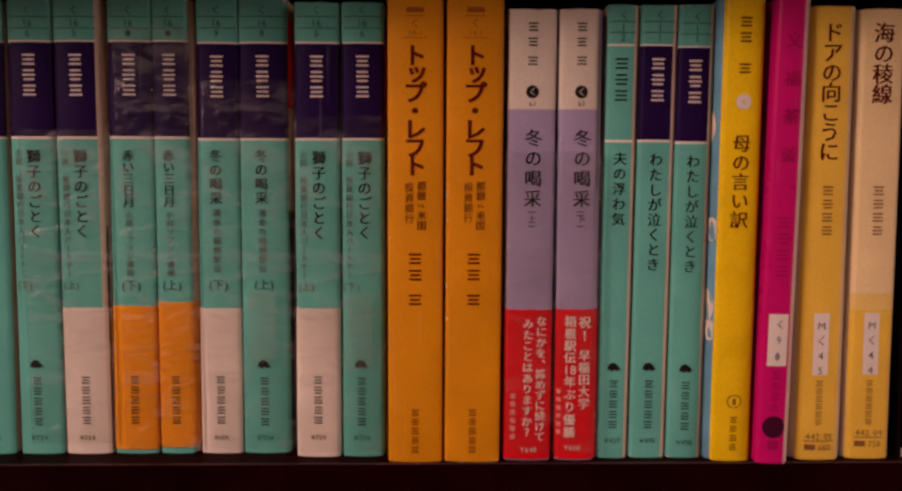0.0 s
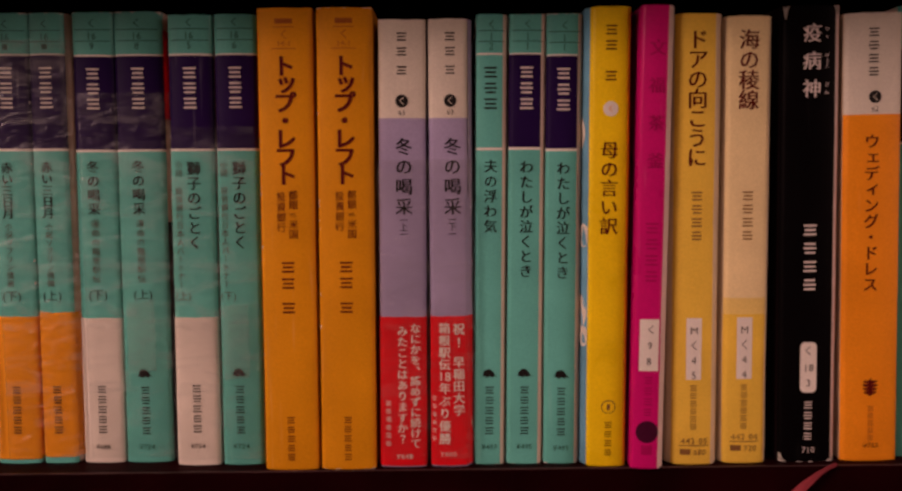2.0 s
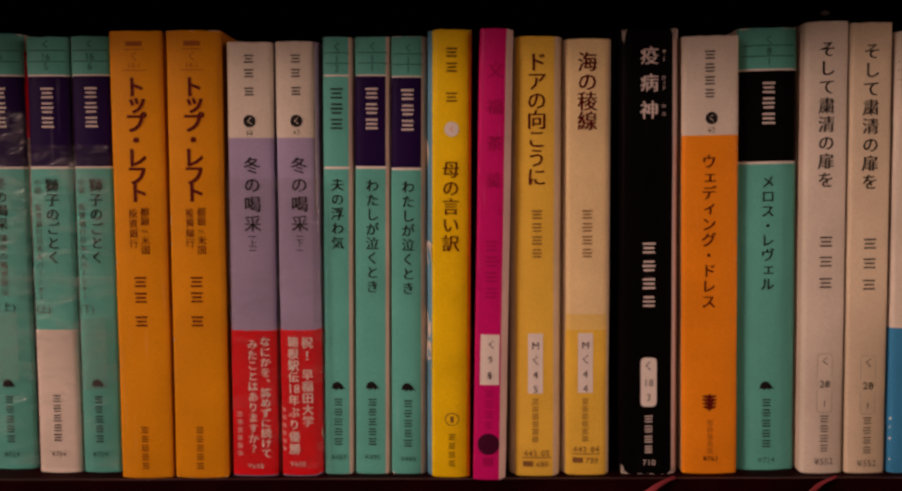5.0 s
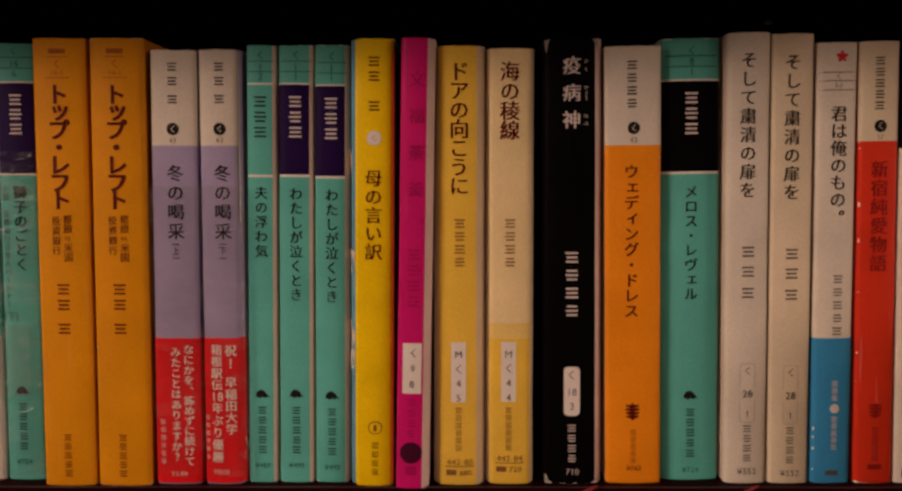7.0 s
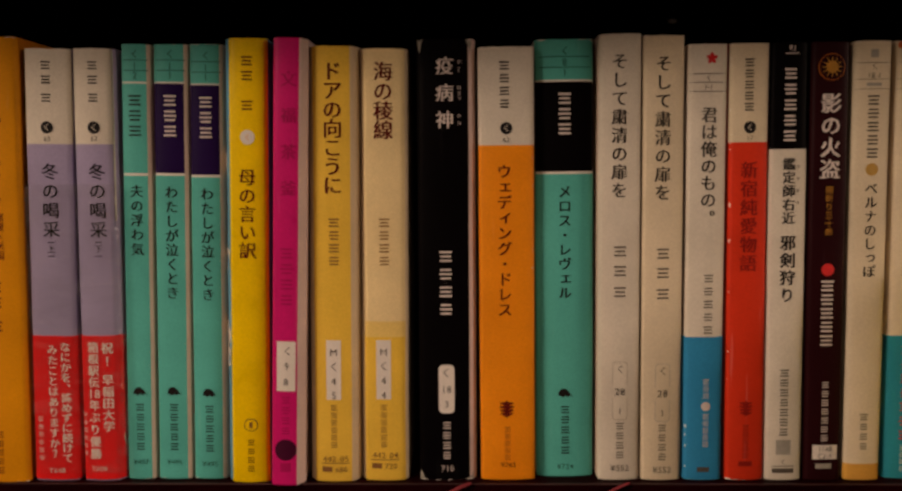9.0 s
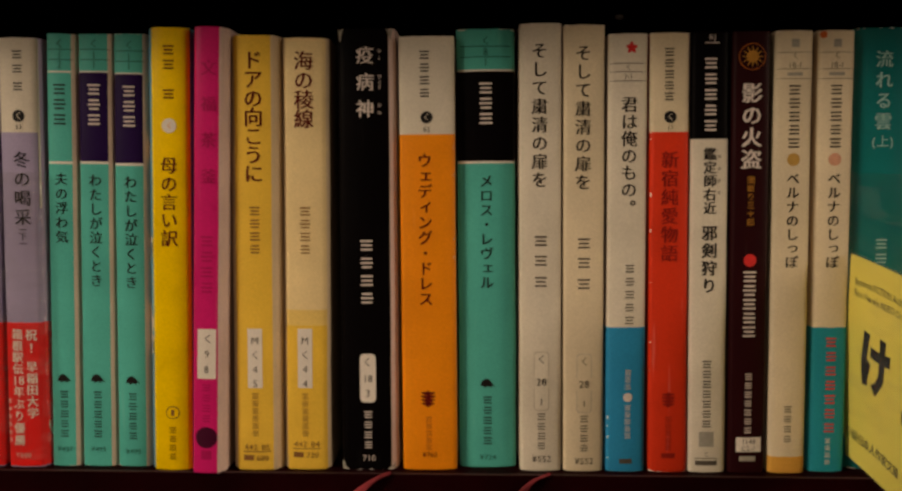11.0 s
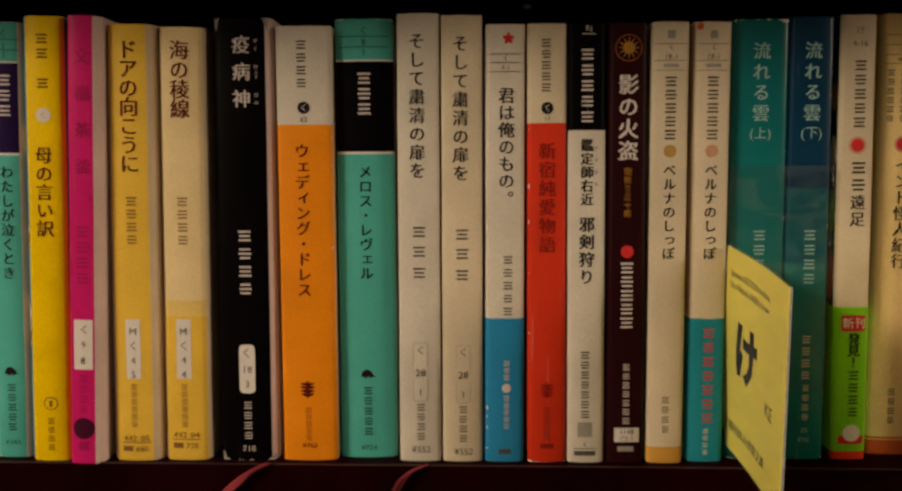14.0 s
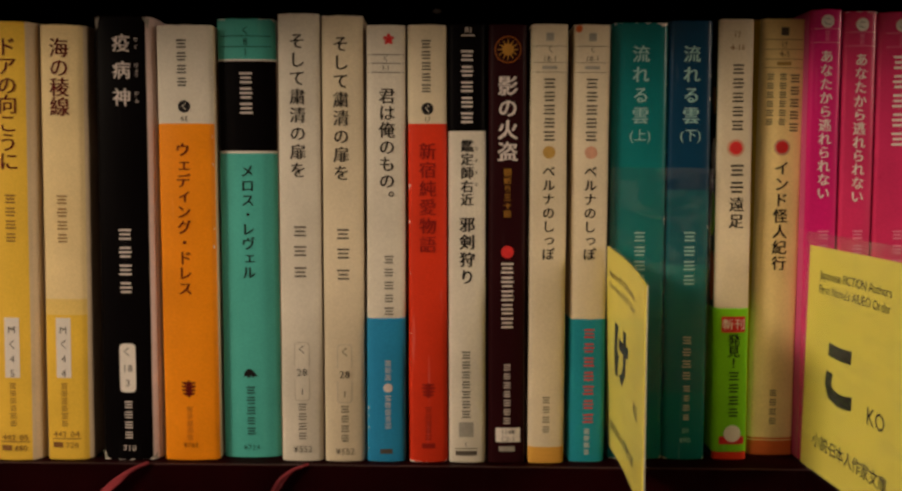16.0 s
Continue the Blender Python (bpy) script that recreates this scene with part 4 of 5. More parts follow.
column(b, "reading", "びょう", 4.9, 137.3, 1.57, 1.67, "pale_ink")
column(b, "title", "神", 0.0, 128.8, 6.29, 6.19, "pale_ink")
column(b, "reading", "がみ", 4.9, 128.2, 1.57, 2.52, "pale_ink")
bars(b, "author_bar", 4, 0.0, 82.1, 4.91, 6.12, "pale_ink")
patch(b, "code_label", 0.0, 24.0, 41.2, 5.5, "rule_white", 1.6, label="white rounded code label")
line(b, "shelf_code", "く", -0.2, 38.3, 3.54, "dim_ink", on=0.4)
line(b, "shelf_code", "18", 0.0, 32.5, 3.54, "dim_ink", on=0.4)
line(b, "shelf_code", "3", 0.0, 27.4, 3.54, "dim_ink", on=0.4)
bars(b, "imprint_bar", 4, 0.0, 21.5, 3.14, 3.58, "pale_ink")
line(b, "price", "710", 0.2, 4.3, 2.95, "pale_ink")
blob(b, "worn_corner", -8.3, 151.0, [(-0.9, 1.7), (-0.5, -1.8), (-0.1, -2.9), (0.5, 0.4), (1.0, 1.7)], "grey_ink")
blob(b, "worn_corner", 8.3, 151.2, [(1.0, 1.5), (0.4, -2.6), (0.0, -1.2), (-0.9, 0.9), (-1.4, 1.5)], "grey_ink")
blob(b, "worn_corner", -8.6, 1.6, [(-0.7, 1.6), (-0.7, -1.4), (1.6, -1.4), (0.4, -0.4), (0.0, 1.0)], "grey_ink")
blob(b, "worn_corner", 8.5, 1.2, [(0.8, 1.4), (0.2, 0.2), (-1.6, -0.7), (0.8, -1.1)], "grey_ink")
worn_edge(b, False, 0.5, 60.0)

b = paperback(164.7, 1.5, 19.0, 150.2, -0.57, "orange_bright", "cover_buff",
              "bright orange paperback with a cream head", [(117.1, 151.2, "cream")])
bars(b, "author_bar", 4, -0.6, 146.0, 3.76, 4.26, "ink")
disc(b, "code_disc", 0.0, 122.8, 2.08, "ink")
line(b, "shelf_code", "く", 0.0, 122.8, 2.77, "cream", on=0.4)
line(b, "shelf_code", "62", 0.0, 118.9, 2.37, "ink")
column(b, "title", "ウェディング・ドレス", -0.8, 110.9, 5.15, 5.30, "brown_ink")
emblem_tree(b, -0.4, 25.5, 2.97, "brown_ink")
bars(b, "imprint_bar", 5, -0.2, 19.4, 2.37, 2.47, "rust_ink")
line(b, "price", "¥762", 0.0, 5.6, 2.37, "brown_ink")
edge_specks(b, 1, 60, 150, 6, 21)

b = paperback(185.1, 5.5, 20.1, 153.1, -0.63, "teal", "cover_cream",
              "thick teal paperback with a black block on its spine", [(138.8, 139.4, "rule_white"), (108.1, 138.8, "black"), (107.3, 108.1, "rule_white")])
patch(b, "code_rule", 0.0, 147.11, 147.40, 17.3, "teal_ink")
patch(b, "code_rule", 0.0, 143.54, 143.83, 17.3, "teal_ink")
line(b, "shelf_code", "く", 0.0, 149.1, 3.40, "teal_ink")
line(b, "shelf_code", "8", 0.0, 145.4, 3.40, "teal_ink")
line(b, "shelf_code", "1", 0.0, 141.9, 3.40, "teal_ink")
bars(b, "author_bar", 3, 0.0, 135.7, 5.00, 5.20, "pale_ink")
column(b, "title", "メロス・レヴェル", 0.0, 103.8, 4.80, 5.05, "ink")
emblem_mound(b, 0.0, 30.2, 2.60, "ink")
bars(b, "imprint_bar", 5, 0.0, 26.1, 3.40, 3.66, "ink")
line(b, "price", "¥724", 0.0, 3.8, 2.60, "teal_ink")
worn_edge(b, True, 1.0, 22.0)

b = paperback(203.5, 1.5, 14.4, 154.4, -0.52, "cream", "cover_cream",
              "cream paperback with black lettering")
column(b, "title", "そして粛清の扉を", -0.4, 148.4, 5.72, 6.22, "soft_ink")
bars(b, "author_bar", 1, 0.0, 83.1, 4.74, 4.75, "dim_ink")
bars(b, "author_bar", 1, 0.0, 76.3, 4.74, 4.77, "dim_ink")
bars(b, "author_bar", 1, 0.0, 69.0, 4.74, 4.79, "dim_ink")
patch(b, "code_frame", 0.2, 33.1, 42.3, 5.3, "faint_ink", 1.2)
patch(b, "code_frame", 0.2, 21.5, 30.1, 5.3, "faint_ink", 1.2)
patch(b, "code_field", 0.2, 32.1, 42.0, 4.7, "cream", 1.1, on=0.4)
patch(b, "code_field", 0.2, 21.8, 31.1, 4.7, "cream", 1.1, on=0.4)
line(b, "shelf_code", "く", 0.2, 39.6, 3.36, "dim_ink", on=0.8)
line(b, "shelf_code", "28", 0.2, 31.7, 3.55, "ink", on=0.8)
line(b, "shelf_code", "1", 0.2, 24.8, 3.16, "ink", on=0.8)
bars(b, "imprint_bar", 4, 0.2, 21.1, 3.16, 3.44, "dim_ink")
line(b, "price", "¥552", 0.2, 4.4, 3.16, "dim_ink")

b = paperback(218.3, 1.5, 14.0, 153.9, -0.53, "cream_warm", "cover_buff",
              "cream paperback with black lettering")
column(b, "title", "そして粛清の扉を", -0.4, 147.6, 5.72, 6.22, "soft_ink")
bars(b, "author_bar", 1, 0.0, 82.3, 4.73, 4.75, "dim_ink")
bars(b, "author_bar", 1, 0.0, 75.6, 4.73, 4.77, "dim_ink")
bars(b, "author_bar", 1, 0.0, 68.3, 4.73, 4.79, "dim_ink")
patch(b, "code_frame", 0.2, 32.4, 41.6, 5.3, "faint_ink", 1.2)
patch(b, "code_frame", 0.2, 20.8, 29.4, 5.3, "faint_ink", 1.2)
patch(b, "code_field", 0.2, 31.4, 41.3, 4.7, "cream_warm", 1.1, on=0.4)
patch(b, "code_field", 0.2, 21.1, 30.4, 4.7, "cream_warm", 1.1, on=0.4)
line(b, "shelf_code", "く", 0.2, 38.9, 3.35, "dim_ink", on=0.8)
line(b, "shelf_code", "28", 0.2, 31.0, 3.55, "ink", on=0.8)
line(b, "shelf_code", "1", 0.2, 24.1, 3.15, "ink", on=0.8)
bars(b, "imprint_bar", 4, 0.2, 20.4, 3.15, 3.44, "dim_ink")
line(b, "price", "¥552", 0.2, 3.7, 3.15, "dim_ink")
worn_edge(b, True, 0.4, 24.0)

b = paperback(232.9, 1.5, 13.3, 150.9, -0.43, "cream", "cover_cream",
              "cream paperback with a blue paper band")
emblem_blossom(b, 1.0, 146.2, 2.07, "red_ink")
patch(b, "code_rule", 0.0, 140.88, 141.17, 12.2, "dim_ink")
patch(b, "code_rule", 0.0, 138.02, 138.30, 12.2, "dim_ink")
patch(b, "code_rule", 0.0, 134.96, 135.24, 12.2, "dim_ink")
line(b, "shelf_code", "く", 0.0, 139.7, 2.36, "dim_ink")
line(b, "shelf_code", "3-1", 0.0, 136.6, 2.17, "dim_ink")
column(b, "title", "君は俺のもの。", 0.4, 130.1, 5.71, 5.77, "soft_ink")
bars(b, "author_bar", 5, 1.0, 73.5, 3.55, 4.48, "dim_ink")
paper_band(b, 0.1, 50.9, "band_blue", "blue paper band with white lettering")
bars(b, "imprint_bar", 3, 0.6, 36.4, 2.36, 2.51, "pale_ink", on=1)
disc(b, "imprint_dot", 0.6, 26.4, 1.58, "pale_ink", on=1)
bars(b, "imprint_bar", 5, 0.6, 24.0, 2.36, 2.46, "pale_ink", on=1)
patch(b, "price_bar", 0.0, 3.0, 4.7, 4.3, "dim_ink", on=1)
edge_specks(b, -1, 3, 46, 4, 25, on=1)

b = paperback(247.7, 1.5, 13.4, 151.1, -0.71, "red", "cover_red",
              "red paperback with a cream head and worn edges", [(118.0, 152.1, "cream_warm")])
bars(b, "author_bar", 5, -0.4, 146.6, 3.54, 3.71, "ink")
disc(b, "code_disc", 0.0, 123.0, 2.07, "ink")
line(b, "shelf_code", "く", 0.0, 123.0, 2.75, "cream", on=0.4)
line(b, "shelf_code", "17", 0.0, 119.4, 2.16, "dim_ink")
column(b, "title", "新宿純愛物語", 0.0, 111.8, 6.10, 6.38, "maroon_ink")
emblem_tree(b, 0.0, 25.7, 2.75, "maroon_ink")
bars(b, "imprint_bar", 5, 0.0, 20.0, 2.56, 2.46, "maroon_ink")
patch(b, "price_bar", 0.0, 5.0, 6.8, 4.7, "maroon_ink")
edge_specks(b, -1, 20, 148, 14, 26)
worn_edge(b, True, 0.5, 26.0)
worn_edge(b, False, 1.1, 66.0)

b = paperback(261.3, 1.5, 12.9, 151.5, -0.75, "cream", "cover_cream",
              "white paperback with a black head", [(115.6, 152.5, "black")])
line(b, "shelf_code", "BJ", 0.4, 149.7, 2.36, "pale_ink")
patch(b, "code_rule", 0.4, 147.62, 147.90, 4.7, "pale_ink")
bars(b, "author_bar", 5, 0.0, 143.6, 4.72, 5.22, "pale_ink")
column(b, "title", "鑑定師右近", 0.0, 112.9, 4.52, 4.60, "ink", 0.006)
bars(b, "reading_bar", 4, 3.1, 111.7, 1.18, 4.09, "dim_ink")
column(b, "title", "邪剣狩り", 0.0, 86.7, 5.50, 6.04, "ink", 0.006)
bars(b, "imprint_bar", 7, -0.4, 40.0, 3.34, 3.49, "ink")
patch(b, "grey_square", -0.4, 9.2, 14.5, 5.1, "grey_ink")
line(b, "shelf_code", "く", -0.4, 6.5, 2.16, "ink")
patch(b, "code_rule", -0.4, 4.93, 5.24, 7.9, "dim_ink")
patch(b, "code_bar", -0.4, 2.6, 4.3, 7.5, "dim_ink")
edge_specks(b, 1, 30, 140, 7, 27)

b = paperback(275.1, 1.5, 13.0, 151.6, -0.71, "maroon_black", "cover_dark",
              "black maroon paperback with a golden sun emblem")
disc(b, "emblem_ring", 0.0, 143.2, 4.52, "rust_ink")
disc(b, "emblem_field", 0.0, 143.2, 4.22, "maroon_black", on=0.4)
emblem_sun(b, 0.0, 143.2, 3.93, "gold_ink", on=0.8)
column(b, "title", "影の火盗", 0.0, 134.8, 7.07, 7.43, "pale_ink", 0.008)
column(b, "subtitle", "闇斬り三十郎", 0.0, 103.2, 2.75, 2.87, "gold_ink")
disc(b, "red_dot", 0.0, 74.3, 2.16, "red_ink")
bars(b, "author_bar", 5, 0.0, 71.1, 4.91, 4.76, "pale_ink")
bars(b, "imprint_bar", 7, 0.0, 35.6, 2.75, 3.15, "pale_ink")
patch(b, "code_label", 0.4, 7.5, 12.6, 8.6, "rule_white", label="white code label")
line(b, "shelf_code", "1148", 0.4, 11.2, 2.36, "ink", on=0.4)
line(b, "shelf_code", "C2-1", 0.4, 8.7, 2.36, "ink", on=0.4)
patch(b, "price_bar", 0.0, 4.2, 6.0, 5.5, "grey_ink")

b = paperback(288.9, 1.5, 12.6, 151.8, -0.53, "cream_warm", "cover_buff",
              "buff paperback with an orange foot", [(-1.0, 5.9, "tan_orange")])
patch(b, "emblem", 0.0, 146.3, 149.0, 2.6, "grey_ink")
patch(b, "code_rule", 0.0, 144.51, 144.70, 11.4, "dim_ink")
patch(b, "code_rule", 0.0, 138.99, 139.18, 11.4, "dim_ink")
patch(b, "code_rule", 0.0, 135.75, 135.94, 11.4, "dim_ink")
line(b, "shelf_code", "く", 0.0, 143.5, 2.55, "dim_ink")
line(b, "shelf_code", "18-1", 0.0, 140.4, 2.55, "dim_ink")
patch(b, "code_bar", 0.0, 136.8, 137.9, 5.1, "grey_ink")
bars(b, "author_bar", 5, 0.0, 134.3, 4.32, 4.46, "ink")
disc(b, "title_dot", 0.0, 108.7, 2.16, "tan_ink")
column(b, "title", "ベルナのしっぽ", 0.0, 104.6, 4.51, 4.74, "ink")
bars(b, "imprint_bar", 4, -0.2, 24.4, 2.94, 3.48, "dim_ink")
worn_edge(b, True, 0.4, 29.0)

b = paperback(303.2, 3.5, 12.6, 152.2, -0.34, "cream_warm", "cover_buff",
              "buff paperback with a turquoise paper band")
patch(b, "emblem", 0.0, 146.6, 149.3, 2.6, "grey_ink")
patch(b, "code_rule", 0.0, 144.81, 145.00, 11.4, "dim_ink")
patch(b, "code_rule", 0.0, 139.26, 139.45, 11.4, "dim_ink")
patch(b, "code_rule", 0.0, 135.99, 136.19, 11.4, "dim_ink")
line(b, "shelf_code", "く", 0.0, 143.8, 2.56, "dim_ink")
line(b, "shelf_code", "18-1", 0.0, 140.7, 2.56, "dim_ink")
patch(b, "code_bar", 0.0, 137.1, 138.2, 5.1, "grey_ink")
bars(b, "author_bar", 5, 0.0, 134.6, 4.34, 4.49, "ink")
disc(b, "title_dot", 0.0, 108.8, 2.17, "rose_ink")
column(b, "title", "ベルナのしっぽ", 0.0, 104.7, 4.54, 4.77, "ink")
paper_band(b, 0.1, 51.0, "band_turquoise", "turquoise paper band with red lettering")
bars(b, "band_bar", 7, 0.4, 48.4, 4.14, 5.02, "red_ink", on=1)
bars(b, "imprint_bar", 4, 0.0, 12.4, 2.17, 2.48, "pale_ink", on=1)
patch(b, "red_stain", -4.6, 149.6, 152.0, 2.2, "red_foot", 1.0)

b = paperback(321.4, 7.5, 19.5, 153.7, -0.66, "deep_teal", "cover_deep",
              "dark teal paperback with pale lettering and worn top edge")
column(b, "title", "流れる雲", 0.0, 146.6, 6.09, 7.03, "sky_ink")
line(b, "volume", "(上)", 0.0, 115.1, 4.47, "sky_ink")
bars(b, "author_bar", 4, 0.4, 82.3, 4.47, 5.09, "sky_ink")
edge_specks(b, 1, 20, 140, 10, 31)
worn_edge(b, True, 1.3, 31.0)
worn_edge(b, False, 0.8, 71.0)

b = paperback(338.9, 7.5, 15.0, 154.7, -0.59, "deep_blue", "cover_deep",
              "deep blue and green paperback partly in clear film", [(69.9, 96.3, "deep_mid"), (-1.0, 69.9, "deep_teal")])
column(b, "title", "流れる雲", 0.0, 146.8, 6.09, 7.03, "sky_ink")
line(b, "volume", "(下)", 0.0, 115.3, 4.47, "sky_ink")
bars(b, "author_bar", 4, 0.4, 82.5, 4.47, 5.10, "sky_ink")
bars(b, "imprint_bar", 4, 0.2, 45.3, 3.45, 4.25, "pale_ink")
bars(b, "code_bar", 4, 0.4, 27.5, 2.64, 3.45, "pale_ink")
line(b, "stock_code", "20", 0.2, 10.7, 2.44, "sky_ink")
line(b, "price", "490", 0.0, 7.2, 2.64, "sky_ink")
edge_specks(b, 1, 10, 150, 10, 32)
worn_edge(b, False, 0.9, 72.0)

b = paperback(355.4, 7.5, 12.1, 155.5, -0.85, "cream_warm", "cover_green",
              "buff paperback with a bright green paper band", [(-1.0, 3.3, "red")])
line(b, "shelf_code", "け", 0.0, 150.2, 2.84, "umber_ink")
line(b, "shelf_code", "4-16", 0.0, 145.8, 2.84, "umber_ink")
bars(b, "author_bar", 5, 0.4, 140.7, 4.47, 4.84, "ink")
disc(b, "dot_halo", 0.0, 111.1, 3.05, "rose_ink")
disc(b, "title_dot", 0.0, 111.1, 2.24, "red_ink", on=0.4)
bars(b, "title_bar", 2, 0.6, 106.3, 5.28, 5.93, "ink")
column(b, "title", "遠足", 0.6, 94.4, 5.49, 5.87, "ink")
paper_band(b, 2.9, 54.7, "band_green", "bright green paper band")
patch(b, "red_label", 0.4, 46.1, 51.8, 8.5, "red_ink", on=1)
line(b, "band_text", "新刊", 0.4, 49.0, 4.06, "band_ink", 0.004, on=1.4)
column(b, "band_text", "発見！", 0.6, 45.5, 4.47, 4.14, "ink", 0.006, on=1)
bars(b, "imprint_bar", 4, 0.8, 32.6, 4.06, 4.38, "ink", on=1)
disc(b, "emblem", 0.6, 9.6, 3.05, "rule_white", on=1)
patch(b, "emblem_base", 0.4, 5.7, 8.6, 8.9, "red_ink", on=1)
side_print(b, "cover_picture", -1, 4.2, 108, 2.4, 7, "rule_white")
side_print(b, "cover_picture", -1, 4.5, 88, 2.6, 8, "band_green")
side_print(b, "cover_picture", -1, 4, 66, 2.2, 9, "red_foot")
side_print(b, "cover_picture", -1, 4.6, 128, 2, 5, "gold_ink")

b = paperback(372.2, 13.5, 16.3, 156.7, -0.22, "cream_gold", "cover_yellow",
              "pale yellow paperback with an orange foot", [(-1.0, 5.5, "red_foot"), (5.9, 6.6, "red_foot")], hinge=(2.0, 0))
patch(b, "emblem", 0.0, 150.9, 153.7, 2.7, "dim_ink")
patch(b, "code_rule", 0.0, 149.41, 149.61, 13.3, "umber_ink")
patch(b, "code_rule", 0.0, 146.00, 146.20, 13.3, "umber_ink")
patch(b, "code_rule", 0.0, 142.58, 142.79, 13.3, "umber_ink")
patch(b, "code_rule", 0.0, 139.57, 139.77, 13.3, "umber_ink")
line(b, "shelf_code", "け", 0.0, 147.9, 2.49, "umber_ink")
line(b, "shelf_code", "4-5", 0.0, 144.5, 2.69, "umber_ink")
patch(b, "code_bar", 0.0, 140.5, 141.7, 5.0, "tan_ink")
bars(b, "author_bar", 5, 4.1, 138.1, 3.73, 4.29, "ink")
bars(b, "author_bar", 6, -0.2, 138.1, 2.69, 3.17, "ink")
bars(b, "author_bar", 6, -4.6, 138.1, 2.69, 3.17, "ink")
disc(b, "dot_halo", 0.2, 111.7, 2.90, "rose_ink")
disc(b, "title_dot", 0.2, 111.7, 2.17, "red_ink", on=0.4)
column(b, "title", "インド怪人紀行", 0.4, 107.2, 5.39, 5.66, "ink")
bars(b, "imprint_bar", 4, 0.0, 24.9, 2.90, 3.46, "dim_ink")

b = paperback(386.0, 7.5, 11.1, 159.0, -0.71, "magenta", "cover_pink",
              "magenta pink paperback with white lettering")
disc(b, "code_disc", 0.0, 155.0, 2.24, "rule_white")
line(b, "shelf_code", "こ", 0.0, 155.0, 2.85, "ink", on=0.4)
patch(b, "code_rule", 0.0, 152.37, 152.61, 10.6, "rule_pink")
patch(b, "code_rule", 0.0, 147.66, 147.89, 10.6, "rule_pink")
bars(b, "code_bar", 2, 0.0, 151.9, 1.83, 1.87, "rule_pink")
column(b, "title", "あなたから逃れられない", 0.0, 145.4, 4.68, 4.73, "rule_white")
bars(b, "author_bar", 3, 0.6, 83.6, 4.07, 5.09, "rule_pink")
bars(b, "imprint_bar", 4, 0.0, 29.2, 3.05, 3.92, "rule_pink")

b = paperback(397.9, 7.5, 11.6, 158.5, -0.68, "pink_red", "cover_pink",
              "rose red paperback with pale lettering")
disc(b, "code_disc", 0.0, 154.0, 2.24, "rule_white")
line(b, "shelf_code", "こ", 0.0, 154.0, 2.85, "ink", on=0.4)
patch(b, "code_rule", 0.0, 151.33, 151.57, 10.6, "rule_pink")
patch(b, "code_rule", 0.0, 146.61, 146.85, 10.6, "rule_pink")
bars(b, "code_bar", 2, 0.0, 150.9, 1.83, 1.87, "rule_pink")
column(b, "title", "あなたから逃れられない", 0.0, 144.4, 4.68, 4.74, "rule_white")
bars(b, "author_bar", 3, 0.6, 83.8, 4.07, 5.09, "rule_pink")
bars(b, "imprint_bar", 4, 0.0, 29.3, 3.05, 3.92, "rule_pink")
worn_edge(b, True, 0.6, 36.0)

b = paperback(412.2, 7.5, 15.4, 158.3, -0.87, "pink_red", "cover_pink",
              "rose red paperback with pale lettering")
disc(b, "code_disc", 0.0, 153.8, 2.24, "rule_white")
line(b, "shelf_code", "こ", 0.0, 153.8, 2.85, "ink", on=0.4)
patch(b, "code_rule", 0.0, 151.10, 151.34, 10.6, "rule_pink")
patch(b, "code_rule", 0.0, 146.38, 146.62, 10.6, "rule_pink")
bars(b, "code_bar", 2, 0.0, 150.6, 1.83, 1.87, "rule_pink")
bars(b, "title_bar", 5, 0.0, 144.5, 6.11, 6.60, "rule_white")
bars(b, "author_bar", 3, 0.6, 83.9, 4.07, 5.09, "rule_pink")
bars(b, "imprint_bar", 4, 0.0, 29.4, 3.05, 3.92, "rule_pink")


